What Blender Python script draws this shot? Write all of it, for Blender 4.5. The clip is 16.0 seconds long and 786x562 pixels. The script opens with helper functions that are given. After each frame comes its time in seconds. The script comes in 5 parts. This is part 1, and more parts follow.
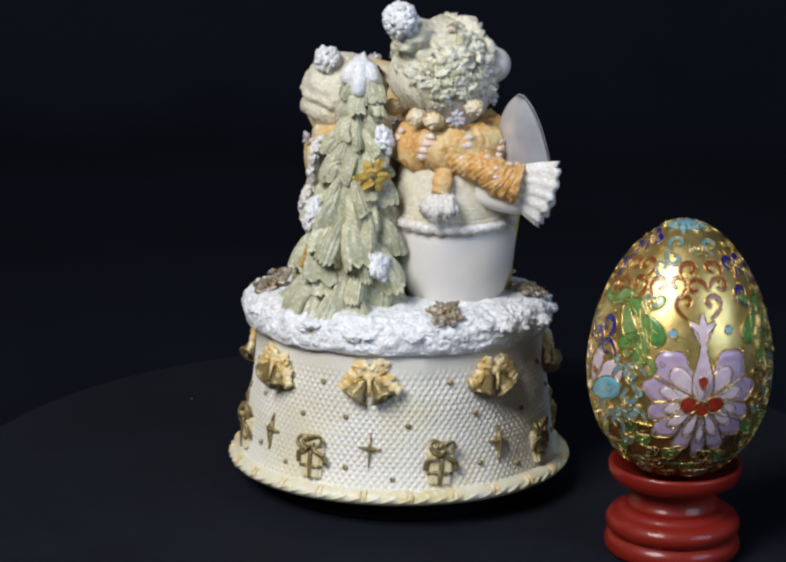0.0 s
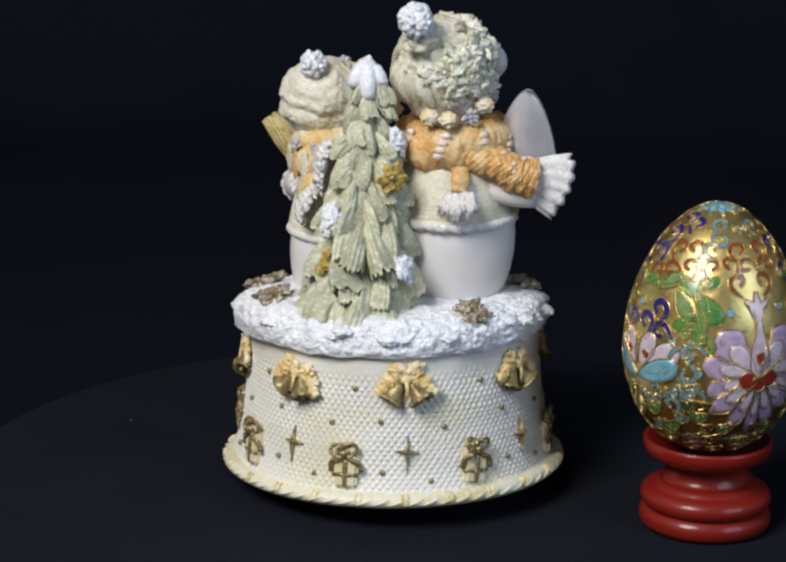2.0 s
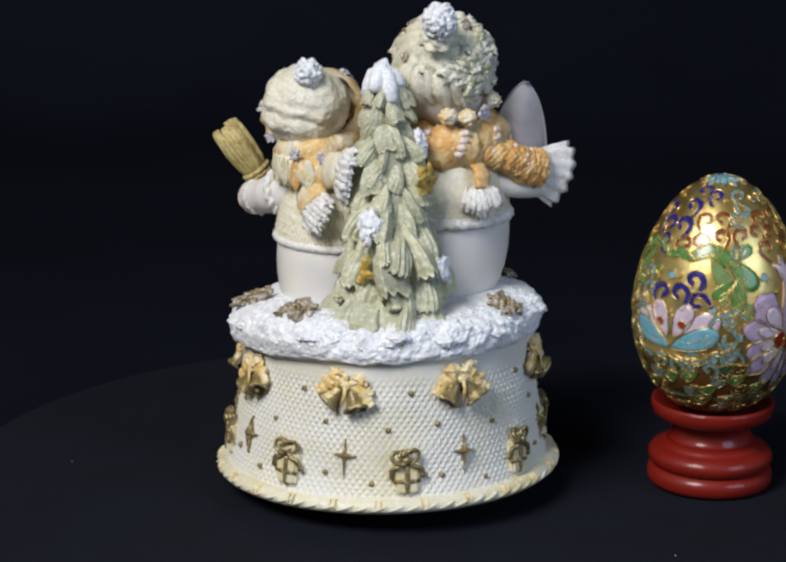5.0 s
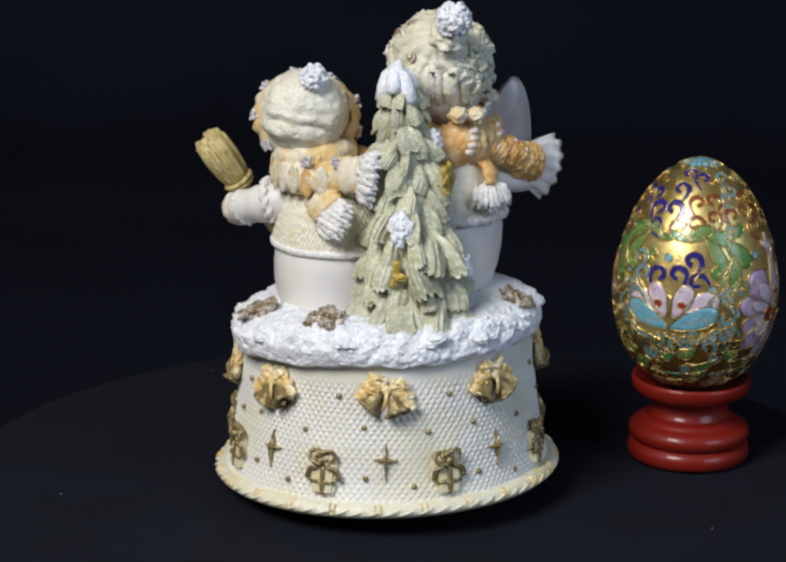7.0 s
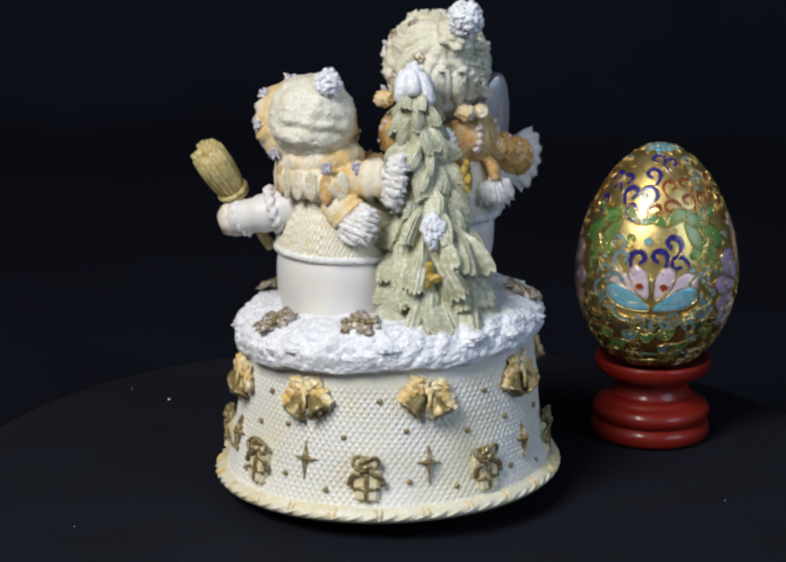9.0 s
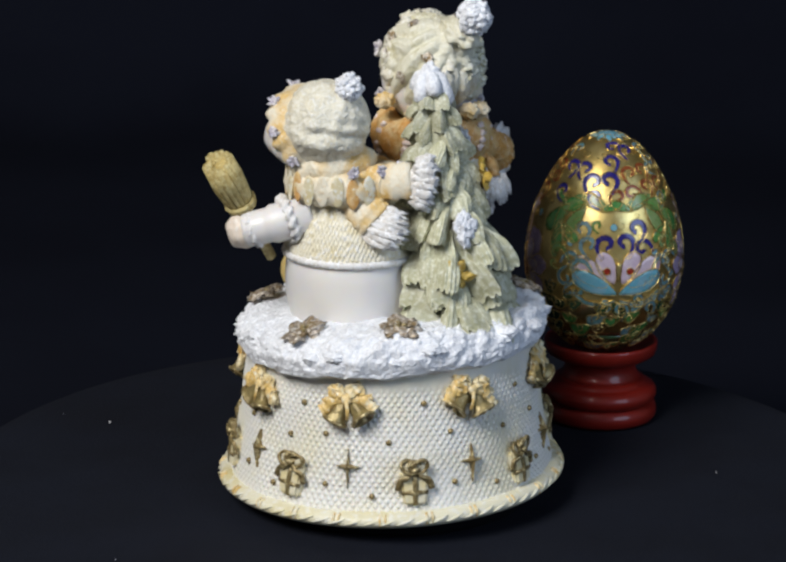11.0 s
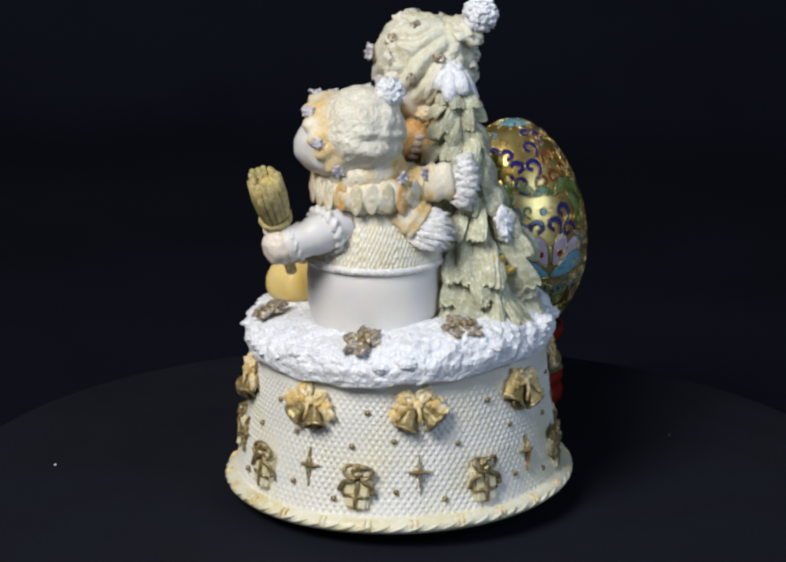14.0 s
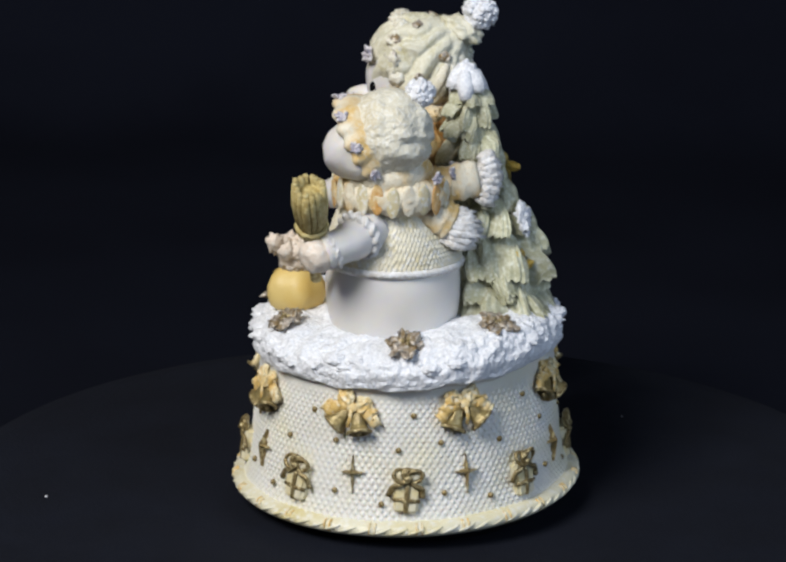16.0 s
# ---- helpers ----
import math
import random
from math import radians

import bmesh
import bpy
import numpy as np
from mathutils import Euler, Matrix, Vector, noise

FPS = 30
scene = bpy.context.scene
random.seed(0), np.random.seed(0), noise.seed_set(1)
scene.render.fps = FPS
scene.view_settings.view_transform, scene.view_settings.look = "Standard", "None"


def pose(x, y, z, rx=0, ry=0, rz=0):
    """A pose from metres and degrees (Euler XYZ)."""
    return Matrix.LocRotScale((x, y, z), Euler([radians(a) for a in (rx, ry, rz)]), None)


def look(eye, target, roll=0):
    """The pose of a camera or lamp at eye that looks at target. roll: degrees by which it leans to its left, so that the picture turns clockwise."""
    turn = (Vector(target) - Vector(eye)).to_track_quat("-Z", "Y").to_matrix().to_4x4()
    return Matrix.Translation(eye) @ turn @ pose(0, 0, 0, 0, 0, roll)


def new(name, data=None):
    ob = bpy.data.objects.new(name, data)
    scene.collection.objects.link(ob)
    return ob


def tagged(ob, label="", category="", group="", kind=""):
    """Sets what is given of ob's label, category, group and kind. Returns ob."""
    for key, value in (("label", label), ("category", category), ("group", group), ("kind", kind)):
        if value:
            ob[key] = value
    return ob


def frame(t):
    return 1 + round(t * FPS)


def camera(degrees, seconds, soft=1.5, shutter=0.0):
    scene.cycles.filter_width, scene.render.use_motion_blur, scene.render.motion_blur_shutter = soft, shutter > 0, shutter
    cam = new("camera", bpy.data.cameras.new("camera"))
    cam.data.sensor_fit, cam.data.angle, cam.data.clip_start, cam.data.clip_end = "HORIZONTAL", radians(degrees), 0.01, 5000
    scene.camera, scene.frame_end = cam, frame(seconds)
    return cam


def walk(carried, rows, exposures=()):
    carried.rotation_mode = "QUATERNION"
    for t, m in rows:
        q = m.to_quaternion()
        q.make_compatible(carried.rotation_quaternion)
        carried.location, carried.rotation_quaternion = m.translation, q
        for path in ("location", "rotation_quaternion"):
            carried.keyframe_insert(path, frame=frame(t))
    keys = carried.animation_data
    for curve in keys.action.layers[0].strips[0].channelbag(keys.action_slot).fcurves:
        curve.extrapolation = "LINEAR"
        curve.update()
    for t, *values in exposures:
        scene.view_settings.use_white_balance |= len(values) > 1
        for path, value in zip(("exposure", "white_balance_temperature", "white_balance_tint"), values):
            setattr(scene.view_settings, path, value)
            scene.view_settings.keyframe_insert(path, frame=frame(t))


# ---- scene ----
# A still camera looks down at a round, cloth-covered turntable. It carries a
# painted resin music box and an enamelled egg on a stand. Axis at the origin.
SECONDS = 16.0
cam = camera(18.99, SECONDS, soft=2.65)
CAM_POSE = pose(0.0, -0.667, 0.2459, 74.804, -0.680, 0.854)
walk(cam, [(0.0, CAM_POSE), (SECONDS, CAM_POSE)])

# seconds and degrees of the turntable's turn
TURN = [(0.0, 0.0), (0.5, 4.18), (1.0, 7.82), (1.5, 11.96), (2.0, 15.65), (2.5, 19.34), (3.0, 23.79), (3.5, 27.43),
        (4.0, 31.27), (5.2, 40.5), (6.5, 50.41), (7.0, 54.12), (7.5, 58.07), (8.0, 61.66), (8.5, 65.49), (9.0, 69.08),
        (10.2, 78.3), (11.5, 88.05), (12.0, 91.77), (12.5, 95.34), (13.0, 99.3), (13.5, 102.93), (14.0, 106.68),
        (14.5, 110.34), (15.0, 114.01), (15.5, 117.76), (16.0, 121.05)]
BOX_AT = (-0.0055, 0.0072)
EGG_AT = (0.0714, -0.0524)
GROUND = 0.0027  # the top of the turntable

# ---- light ----
world = bpy.data.worlds.new("world")
scene.world = world
world.use_nodes = True
world.node_tree.nodes["Background"].inputs["Color"].default_value = (0.55, 0.65, 1.0, 1)
world.node_tree.nodes["Background"].inputs["Strength"].default_value = 0.02
scene.view_settings.exposure = 0.0


def area_lamp(name, eye, target, size, watts, colour):
    data = bpy.data.lights.new(name, "AREA")
    data.shape, data.size, data.energy, data.color = "DISK", size, watts, colour
    ob = new(name, data)
    ob.matrix_world = look(eye, target)
    return ob


area_lamp("key_lamp", (-0.52, -0.74, 0.90), (0.0, 0.0, 0.06), 0.56, 16.0, (0.98, 0.97, 0.965))
area_lamp("window_lamp", (1.15, -1.05, 0.75), (0.0, 0.0, 0.06), 1.0, 9.0, (0.57, 0.73, 1.0))


# ---- materials ----
def material(name, colour, rough=0.5, metal=0.0, second=None, spots=400.0, mix=(0.4, 0.65), bump=0.0, bump_scale=1500.0,
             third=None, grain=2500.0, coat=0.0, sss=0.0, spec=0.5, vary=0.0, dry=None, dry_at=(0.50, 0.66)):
    m = bpy.data.materials.new(name)
    m.use_nodes = True
    nt = m.node_tree
    bsdf = nt.nodes["Principled BSDF"]
    link = nt.links.new
    co = nt.nodes.new("ShaderNodeTexCoord")

    def noise_at(scale, detail=4.0):
        n = nt.nodes.new("ShaderNodeTexNoise")
        n.inputs["Scale"].default_value, n.inputs["Detail"].default_value = scale, detail
        link(co.outputs["Object"], n.inputs["Vector"])
        return n.outputs["Fac"]

    def ramp(fac, lo, hi):
        r = nt.nodes.new("ShaderNodeMapRange")
        r.inputs["From Min"].default_value, r.inputs["From Max"].default_value = lo, hi
        link(fac, r.inputs["Value"])
        return r.outputs["Result"]

    def blend(fac, a, b):
        x = nt.nodes.new("ShaderNodeMix")
        x.data_type = "RGBA"
        link(fac, x.inputs["Factor"])
        for value, socket in ((a, x.inputs["A"]), (b, x.inputs["B"])):
            if isinstance(value, tuple):
                socket.default_value = (*value, 1)
            else:
                link(value, socket)
        return x.outputs["Result"]

    second = second or tuple(c * 0.85 for c in colour)
    out = blend(ramp(noise_at(spots), *mix), colour, second)
    if third:
        out = blend(ramp(noise_at(grain, 2.0), 0.52, 0.72), out, third)
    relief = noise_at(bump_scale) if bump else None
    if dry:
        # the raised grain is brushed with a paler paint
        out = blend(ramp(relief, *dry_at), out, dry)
    if vary:
        info = nt.nodes.new("ShaderNodeObjectInfo")
        hsv = nt.nodes.new("ShaderNodeHueSaturation")
        r = nt.nodes.new("ShaderNodeMapRange")
        r.inputs["To Min"].default_value, r.inputs["To Max"].default_value = 1 - vary, 1 + vary
        link(info.outputs["Random"], r.inputs["Value"])
        link(r.outputs["Result"], hsv.inputs["Value"])
        link(out, hsv.inputs["Color"])
        out = hsv.outputs["Color"]
    link(out, bsdf.inputs["Base Color"])
    rr = nt.nodes.new("ShaderNodeMapRange")
    rr.inputs["To Min"].default_value, rr.inputs["To Max"].default_value = max(0.02, rough - 0.12), min(1, rough + 0.12)
    link(noise_at(spots * 2.3), rr.inputs["Value"])
    link(rr.outputs["Result"], bsdf.inputs["Roughness"])
    bsdf.inputs["Metallic"].default_value = metal
    bsdf.inputs["Coat Weight"].default_value = coat
    bsdf.inputs["Coat Roughness"].default_value = 0.12
    bsdf.inputs["Specular IOR Level"].default_value = spec
    if sss:
        bsdf.inputs["Subsurface Weight"].default_value = sss
        bsdf.inputs["Subsurface Radius"].default_value = (0.0016, 0.0012, 0.0007)
        bsdf.inputs["Subsurface Scale"].default_value = 1.0
    if bump:
        b = nt.nodes.new("ShaderNodeBump")
        b.inputs["Strength"].default_value, b.inputs["Distance"].default_value = bump, 0.0005
        link(relief, b.inputs["Height"])
        link(b.outputs["Normal"], bsdf.inputs["Normal"])
    return m


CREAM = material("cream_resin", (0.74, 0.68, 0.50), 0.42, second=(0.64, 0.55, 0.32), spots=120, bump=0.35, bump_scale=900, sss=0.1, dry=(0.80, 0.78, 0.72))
LACE = material("ivory_lattice", (0.77, 0.755, 0.69), 0.45, second=(0.73, 0.69, 0.52), spots=45, mix=(0.48, 0.72), bump=0.25, bump_scale=700, sss=0.1)
PEARL = material("pearl_white", (0.76, 0.73, 0.68), 0.42, second=(0.70, 0.68, 0.68), spots=60, coat=0.12, sss=0.3)
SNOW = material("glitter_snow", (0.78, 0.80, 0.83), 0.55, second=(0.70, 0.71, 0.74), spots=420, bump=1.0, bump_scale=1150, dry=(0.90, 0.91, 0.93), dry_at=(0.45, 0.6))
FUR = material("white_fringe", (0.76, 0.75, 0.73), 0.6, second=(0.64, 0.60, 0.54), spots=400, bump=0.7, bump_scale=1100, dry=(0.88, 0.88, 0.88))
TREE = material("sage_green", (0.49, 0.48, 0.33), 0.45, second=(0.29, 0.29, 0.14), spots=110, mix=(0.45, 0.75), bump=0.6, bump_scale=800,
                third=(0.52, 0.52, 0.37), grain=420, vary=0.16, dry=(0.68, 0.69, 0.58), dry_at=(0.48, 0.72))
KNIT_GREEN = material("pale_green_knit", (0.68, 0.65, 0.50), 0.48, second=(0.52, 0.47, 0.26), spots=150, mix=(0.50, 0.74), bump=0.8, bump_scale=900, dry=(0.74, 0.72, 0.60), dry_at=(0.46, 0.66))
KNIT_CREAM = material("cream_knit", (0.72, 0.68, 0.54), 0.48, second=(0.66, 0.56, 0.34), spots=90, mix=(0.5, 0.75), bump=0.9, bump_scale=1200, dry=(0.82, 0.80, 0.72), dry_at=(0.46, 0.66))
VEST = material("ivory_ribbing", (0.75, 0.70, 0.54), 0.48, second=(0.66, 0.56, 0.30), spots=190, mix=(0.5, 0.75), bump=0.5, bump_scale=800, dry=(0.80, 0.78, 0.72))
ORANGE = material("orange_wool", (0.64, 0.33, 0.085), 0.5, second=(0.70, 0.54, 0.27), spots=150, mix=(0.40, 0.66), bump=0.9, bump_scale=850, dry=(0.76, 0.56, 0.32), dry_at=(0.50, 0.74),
                  third=(0.58, 0.28, 0.06), grain=330)
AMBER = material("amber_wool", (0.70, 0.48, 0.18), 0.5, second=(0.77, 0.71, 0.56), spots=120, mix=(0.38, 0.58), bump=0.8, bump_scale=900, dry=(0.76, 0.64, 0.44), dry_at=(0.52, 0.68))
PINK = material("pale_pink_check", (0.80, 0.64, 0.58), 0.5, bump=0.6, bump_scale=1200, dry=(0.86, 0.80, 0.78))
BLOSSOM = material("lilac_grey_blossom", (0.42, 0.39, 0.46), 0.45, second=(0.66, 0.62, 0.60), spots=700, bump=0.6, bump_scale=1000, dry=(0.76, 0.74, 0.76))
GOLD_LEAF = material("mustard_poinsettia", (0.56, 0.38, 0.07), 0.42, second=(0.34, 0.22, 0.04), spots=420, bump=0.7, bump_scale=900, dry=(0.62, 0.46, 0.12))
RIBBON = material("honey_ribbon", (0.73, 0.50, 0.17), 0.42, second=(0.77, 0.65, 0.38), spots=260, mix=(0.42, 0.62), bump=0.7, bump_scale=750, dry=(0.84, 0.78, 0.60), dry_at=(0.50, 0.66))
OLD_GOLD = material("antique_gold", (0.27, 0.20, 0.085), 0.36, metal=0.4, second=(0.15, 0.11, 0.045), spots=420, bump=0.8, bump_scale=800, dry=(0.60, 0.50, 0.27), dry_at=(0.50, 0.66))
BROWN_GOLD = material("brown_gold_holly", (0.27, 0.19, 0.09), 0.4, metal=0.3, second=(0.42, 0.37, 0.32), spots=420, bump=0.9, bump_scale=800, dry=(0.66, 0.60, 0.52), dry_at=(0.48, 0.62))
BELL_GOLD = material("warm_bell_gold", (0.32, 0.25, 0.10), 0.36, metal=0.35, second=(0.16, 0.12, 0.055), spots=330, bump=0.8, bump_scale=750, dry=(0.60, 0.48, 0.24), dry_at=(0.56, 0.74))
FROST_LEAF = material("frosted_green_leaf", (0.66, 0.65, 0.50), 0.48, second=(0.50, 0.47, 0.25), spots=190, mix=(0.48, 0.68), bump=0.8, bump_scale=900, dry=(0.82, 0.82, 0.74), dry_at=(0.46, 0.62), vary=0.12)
WRAP = material("pale_yellow_wrap", (0.73, 0.63, 0.35), 0.42, second=(0.74, 0.70, 0.54), spots=250, bump=0.5, bump_scale=700)
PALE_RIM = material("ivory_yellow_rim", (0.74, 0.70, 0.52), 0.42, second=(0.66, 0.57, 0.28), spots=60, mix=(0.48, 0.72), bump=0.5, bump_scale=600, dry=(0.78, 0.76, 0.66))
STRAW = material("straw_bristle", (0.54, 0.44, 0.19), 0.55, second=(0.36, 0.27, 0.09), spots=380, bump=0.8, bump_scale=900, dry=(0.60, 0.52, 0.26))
SILVER = material("pearl_silver", (0.64, 0.64, 0.67), 0.33, metal=0.4, second=(0.54, 0.53, 0.57), spots=120, coat=0.2, bump=0.3, bump_scale=500)
SACK = material("butter_yellow_sack", (0.72, 0.54, 0.20), 0.45, second=(0.68, 0.46, 0.12), spots=100, bump=0.4, bump_scale=500)
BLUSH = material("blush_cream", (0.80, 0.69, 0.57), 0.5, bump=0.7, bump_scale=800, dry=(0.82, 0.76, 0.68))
BLACK = material("black_plastic", (0.004, 0.004, 0.005), 0.9, bump=0.1, spec=0.1)
RED = material("red_lacquer", (0.19, 0.010, 0.005), 0.45, second=(0.20, 0.013, 0.007), spots=60, coat=0.45, bump=0.08, bump_scale=250, spec=0.25)
CLOTH = material("black_cloth", (0.0041, 0.0056, 0.0114), 0.9, second=(0.0031, 0.0041, 0.0084), spots=30, bump=0.7, bump_scale=1400, spec=0.2,
                 third=(0.0075, 0.0095, 0.0165), grain=1800)
DRAPE = material("black_drape", (0.0066, 0.0078, 0.0135), 0.95, second=(0.0052, 0.006, 0.0105), spots=6, bump=0.4, bump_scale=900, spec=0.05)
WALL = material("added_room_grey", (0.32, 0.31, 0.30), 0.85, second=(0.28, 0.27, 0.26), spots=4, bump=0.2, bump_scale=60)
LINT = material("white_lint", (0.75, 0.75, 0.78), 0.7, spots=2000)


# ---- mesh tools ----
def mesh_of(name, geo, mat, smooth=True):
    verts, faces = geo
    me = bpy.data.meshes.new(name)
    me.from_pydata([tuple(map(float, v)) for v in verts], [], [tuple(map(int, f)) for f in faces])
    me.validate()
    me.materials.append(mat)
    if smooth:
        me.polygons.foreach_set("use_smooth", [True] * len(me.polygons))
    me.update()
    return me


def part(name, geo, mat, parent, label="", smooth=True):
    ob = new(name, geo if isinstance(geo, bpy.types.Mesh) else mesh_of(name, geo, mat, smooth))
    ob.parent = parent
    if label:
        ob["label"] = label
    return ob


def join(geos):
    verts, faces, k = [], [], 0
    for v, f in geos:
        verts.extend(v)
        faces.extend([tuple(i + k for i in face) for face in f])
        k += len(v)
    return verts, faces


ICO = {}


def ico(sub):
    if sub not in ICO:
        bm = bmesh.new()
        bmesh.ops.create_icosphere(bm, subdivisions=sub, radius=1.0)
        bm.verts.ensure_lookup_table()
        ICO[sub] = ([v.co.copy() for v in bm.verts], [tuple(v.index for v in f.verts) for f in bm.faces])
        bm.free()
    return ICO[sub]


def blob(c, r, sub=3, amp=0.0, freq=2.0, rot=None, seed=0.0, turb=False):
    """A lumpy ellipsoid: amp is the share of the radius by which noise lifts it."""
    vs, fs = ico(sub)
    r = (r, r, r) if isinstance(r, (int, float)) else r
    q = rot.to_3x3() if rot is not None else Matrix.Identity(3)
    out = []
    for v in vs:
        k = 1.0
        if amp:
            p = v * freq + Vector((seed * 7.1, seed * 3.3, seed))
            n = abs(noise.noise(p)) * 2 - 0.5 if turb else noise.noise(p) + 0.5 * noise.noise(p * 2.1)
            k += amp * n
        out.append(q @ Vector((v.x * r[0] * k, v.y * r[1] * k, v.z * r[2] * k)) + Vector(c))
    return out, fs


def lathe(profile, n=64, c=(0.0, 0.0), lift=None):
    """A turned form about a vertical axis; lift(angle, share, r, z) gives r and z anew."""
    verts, faces, m = [], [], len(profile)
    for i, (r, z) in enumerate(profile):
        for j in range(n):
            a = 2 * math.pi * j / n
            rr, zz = lift(a, i / (m - 1), r, z) if lift else (r, z)
            verts.append((c[0] + rr * math.cos(a), c[1] + rr * math.sin(a), zz))
    for i in range(m - 1):
        for j in range(n):
            k = (j + 1) % n
            faces.append((i * n + j, i * n + k, (i + 1) * n + k, (i + 1) * n + j))
    faces.append(tuple(reversed(range(n))))
    faces.append(tuple(range((m - 1) * n, m * n)))
    return verts, faces


def tube(points, radii, n=10, squash=1.0, up=(0, 0, 1), closed=False, ripple=None):
    """A round or flattened bar along points; squash scales it along up."""
    pts = [Vector(p) for p in points]
    if isinstance(radii, (int, float)):
        radii = [radii] * len(pts)
    verts, faces, m = [], [], len(pts)
    for i, p in enumerate(pts):
        t = pts[(i + 1) % m] - pts[i - 1] if closed else pts[min(i + 1, m - 1)] - pts[max(i - 1, 0)]
        t.normalize()
        side = t.cross(Vector(up))
        if side.length < 1e-4:
            side = t.cross(Vector((1, 0.2, 0)))
        side.normalize()
        top = side.cross(t)
        for j in range(n):
            a = 2 * math.pi * j / n
            k = ripple(i / max(1, m - 1), a) if ripple else 1.0
            verts.append(p + side * (math.cos(a) * radii[i] * k) + top * (math.sin(a) * radii[i] * k * squash))
    for i in range(m if closed else m - 1):
        b = (i + 1) % m
        for j in range(n):
            k = (j + 1) % n
            faces.append((i * n + j, i * n + k, b * n + k, b * n + j))
    if not closed:
        faces.append(tuple(reversed(range(n))))
        faces.append(tuple(range((m - 1) * n, m * n)))
    return verts, faces


def moved(geo, m):
    return [m @ Vector(v) for v in geo[0]], geo[1]


def curve_points(ctrl, n=16):
    """A smooth line through the control points."""
    c = [Vector(p) for p in ctrl]
    c = [c[0] * 2 - c[1]] + c + [c[-1] * 2 - c[-2]]
    out = []
    spans = len(c) - 3
    for s in range(n + 1):
        u = s / n * spans
        i = min(int(u), spans - 1)
        t = u - i
        a, b, d, e = c[i:i + 4]
        out.append(0.5 * ((2 * b) + (d - a) * t + (2 * a - 5 * b + 4 * d - e) * t * t + (3 * b - a - 3 * d + e) * t ** 3))
    return out


def aim(at, out, up=(0, 0, 1)):
    """A pose at a place whose z axis points along out and whose y axis leans towards up."""
    z = Vector(out).normalized()
    x = Vector(up).cross(z)
    if x.length < 1e-4:
        x = Vector((1, 0, 0))
    x.normalize()
    y = z.cross(x)
    m = Matrix((x, y, z)).transposed().to_4x4()
    m.translation = Vector(at)
    return m


def empty(name, at=(0, 0, 0)):
    ob = new(name)
    ob.empty_display_size = 0.01
    ob.location = at
    return ob


# ---- the added room shell, the drape and the turntable ----
def slab(name, lo, hi, mat):
    (x0, y0, z0), (x1, y1, z1) = lo, hi
    v = [(x, y, z) for z in (z0, z1) for y in (y0, y1) for x in (x0, x1)]
    f = [(0, 2, 3, 1), (4, 5, 7, 6), (0, 1, 5, 4), (2, 6, 7, 3), (0, 4, 6, 2), (1, 3, 7, 5)]
    return tagged(new(name, mesh_of(name, (v, f), mat, False)), kind="structure")


# Out of view: added so the gilt has lit grey walls to reflect.
for nm, lo, hi in (("wall_north", (-1.6, 1.5, -0.12), (1.6, 1.6, 1.7)), ("wall_south", (-1.6, -1.7, -0.12), (1.6, -1.6, 1.7)),
                   ("wall_east", (1.6, -1.7, -0.12), (1.7, 1.6, 1.7)), ("wall_west", (-1.7, -1.7, -0.12), (-1.6, 1.6, 1.7)),
                   ("floor", (-1.7, -1.7, -0.12), (1.7, 1.6, -0.0345)), ("ceiling", (-1.7, -1.7, 1.7), (1.7, 1.6, 1.8))):
    tagged(slab(nm, lo, hi, WALL), label="plain grey unseen surface added to close the room")


def drape():
    """Black cloth that lies on the table and rises behind it in soft folds."""
    nx, ny = 90, 60
    verts, faces = [], []
    for j in range(ny):
        s = j / (ny - 1) * 2.5
        for i in range(nx):
            x = -1.4 + 2.8 * i / (nx - 1)
            if s < 1.25:
                y, z = -0.62 + s, -0.030
            else:
                u = min(1.0, (s - 1.25) / 0.25)
                y = 0.63 + 0.12 * math.sin(u * math.pi / 2)
                z = -0.030 + (0.12 * (1 - math.cos(u * math.pi / 2)) if u < 1 else 0.12 + (s - 1.5))
            fold = 0.012 * noise.noise(Vector((x * 5, 0.3 * s, 0))) * min(1, max(0, (s - 1.0) / 0.4))
            verts.append((x, y + fold, z))
    for j in range(ny - 1):
        for i in range(nx - 1):
            a = j * nx + i
            faces.append((a, a + 1, a + nx + 1, a + nx))
    ob = new("backdrop", mesh_of("backdrop", (verts, faces), DRAPE))
    sol = ob.modifiers.new("thickness", "SOLIDIFY")
    sol.thickness = 0.003
    return tagged(ob, label="plain black cloth draped over the table and wall", category="backdrop", kind="structure")


drape()


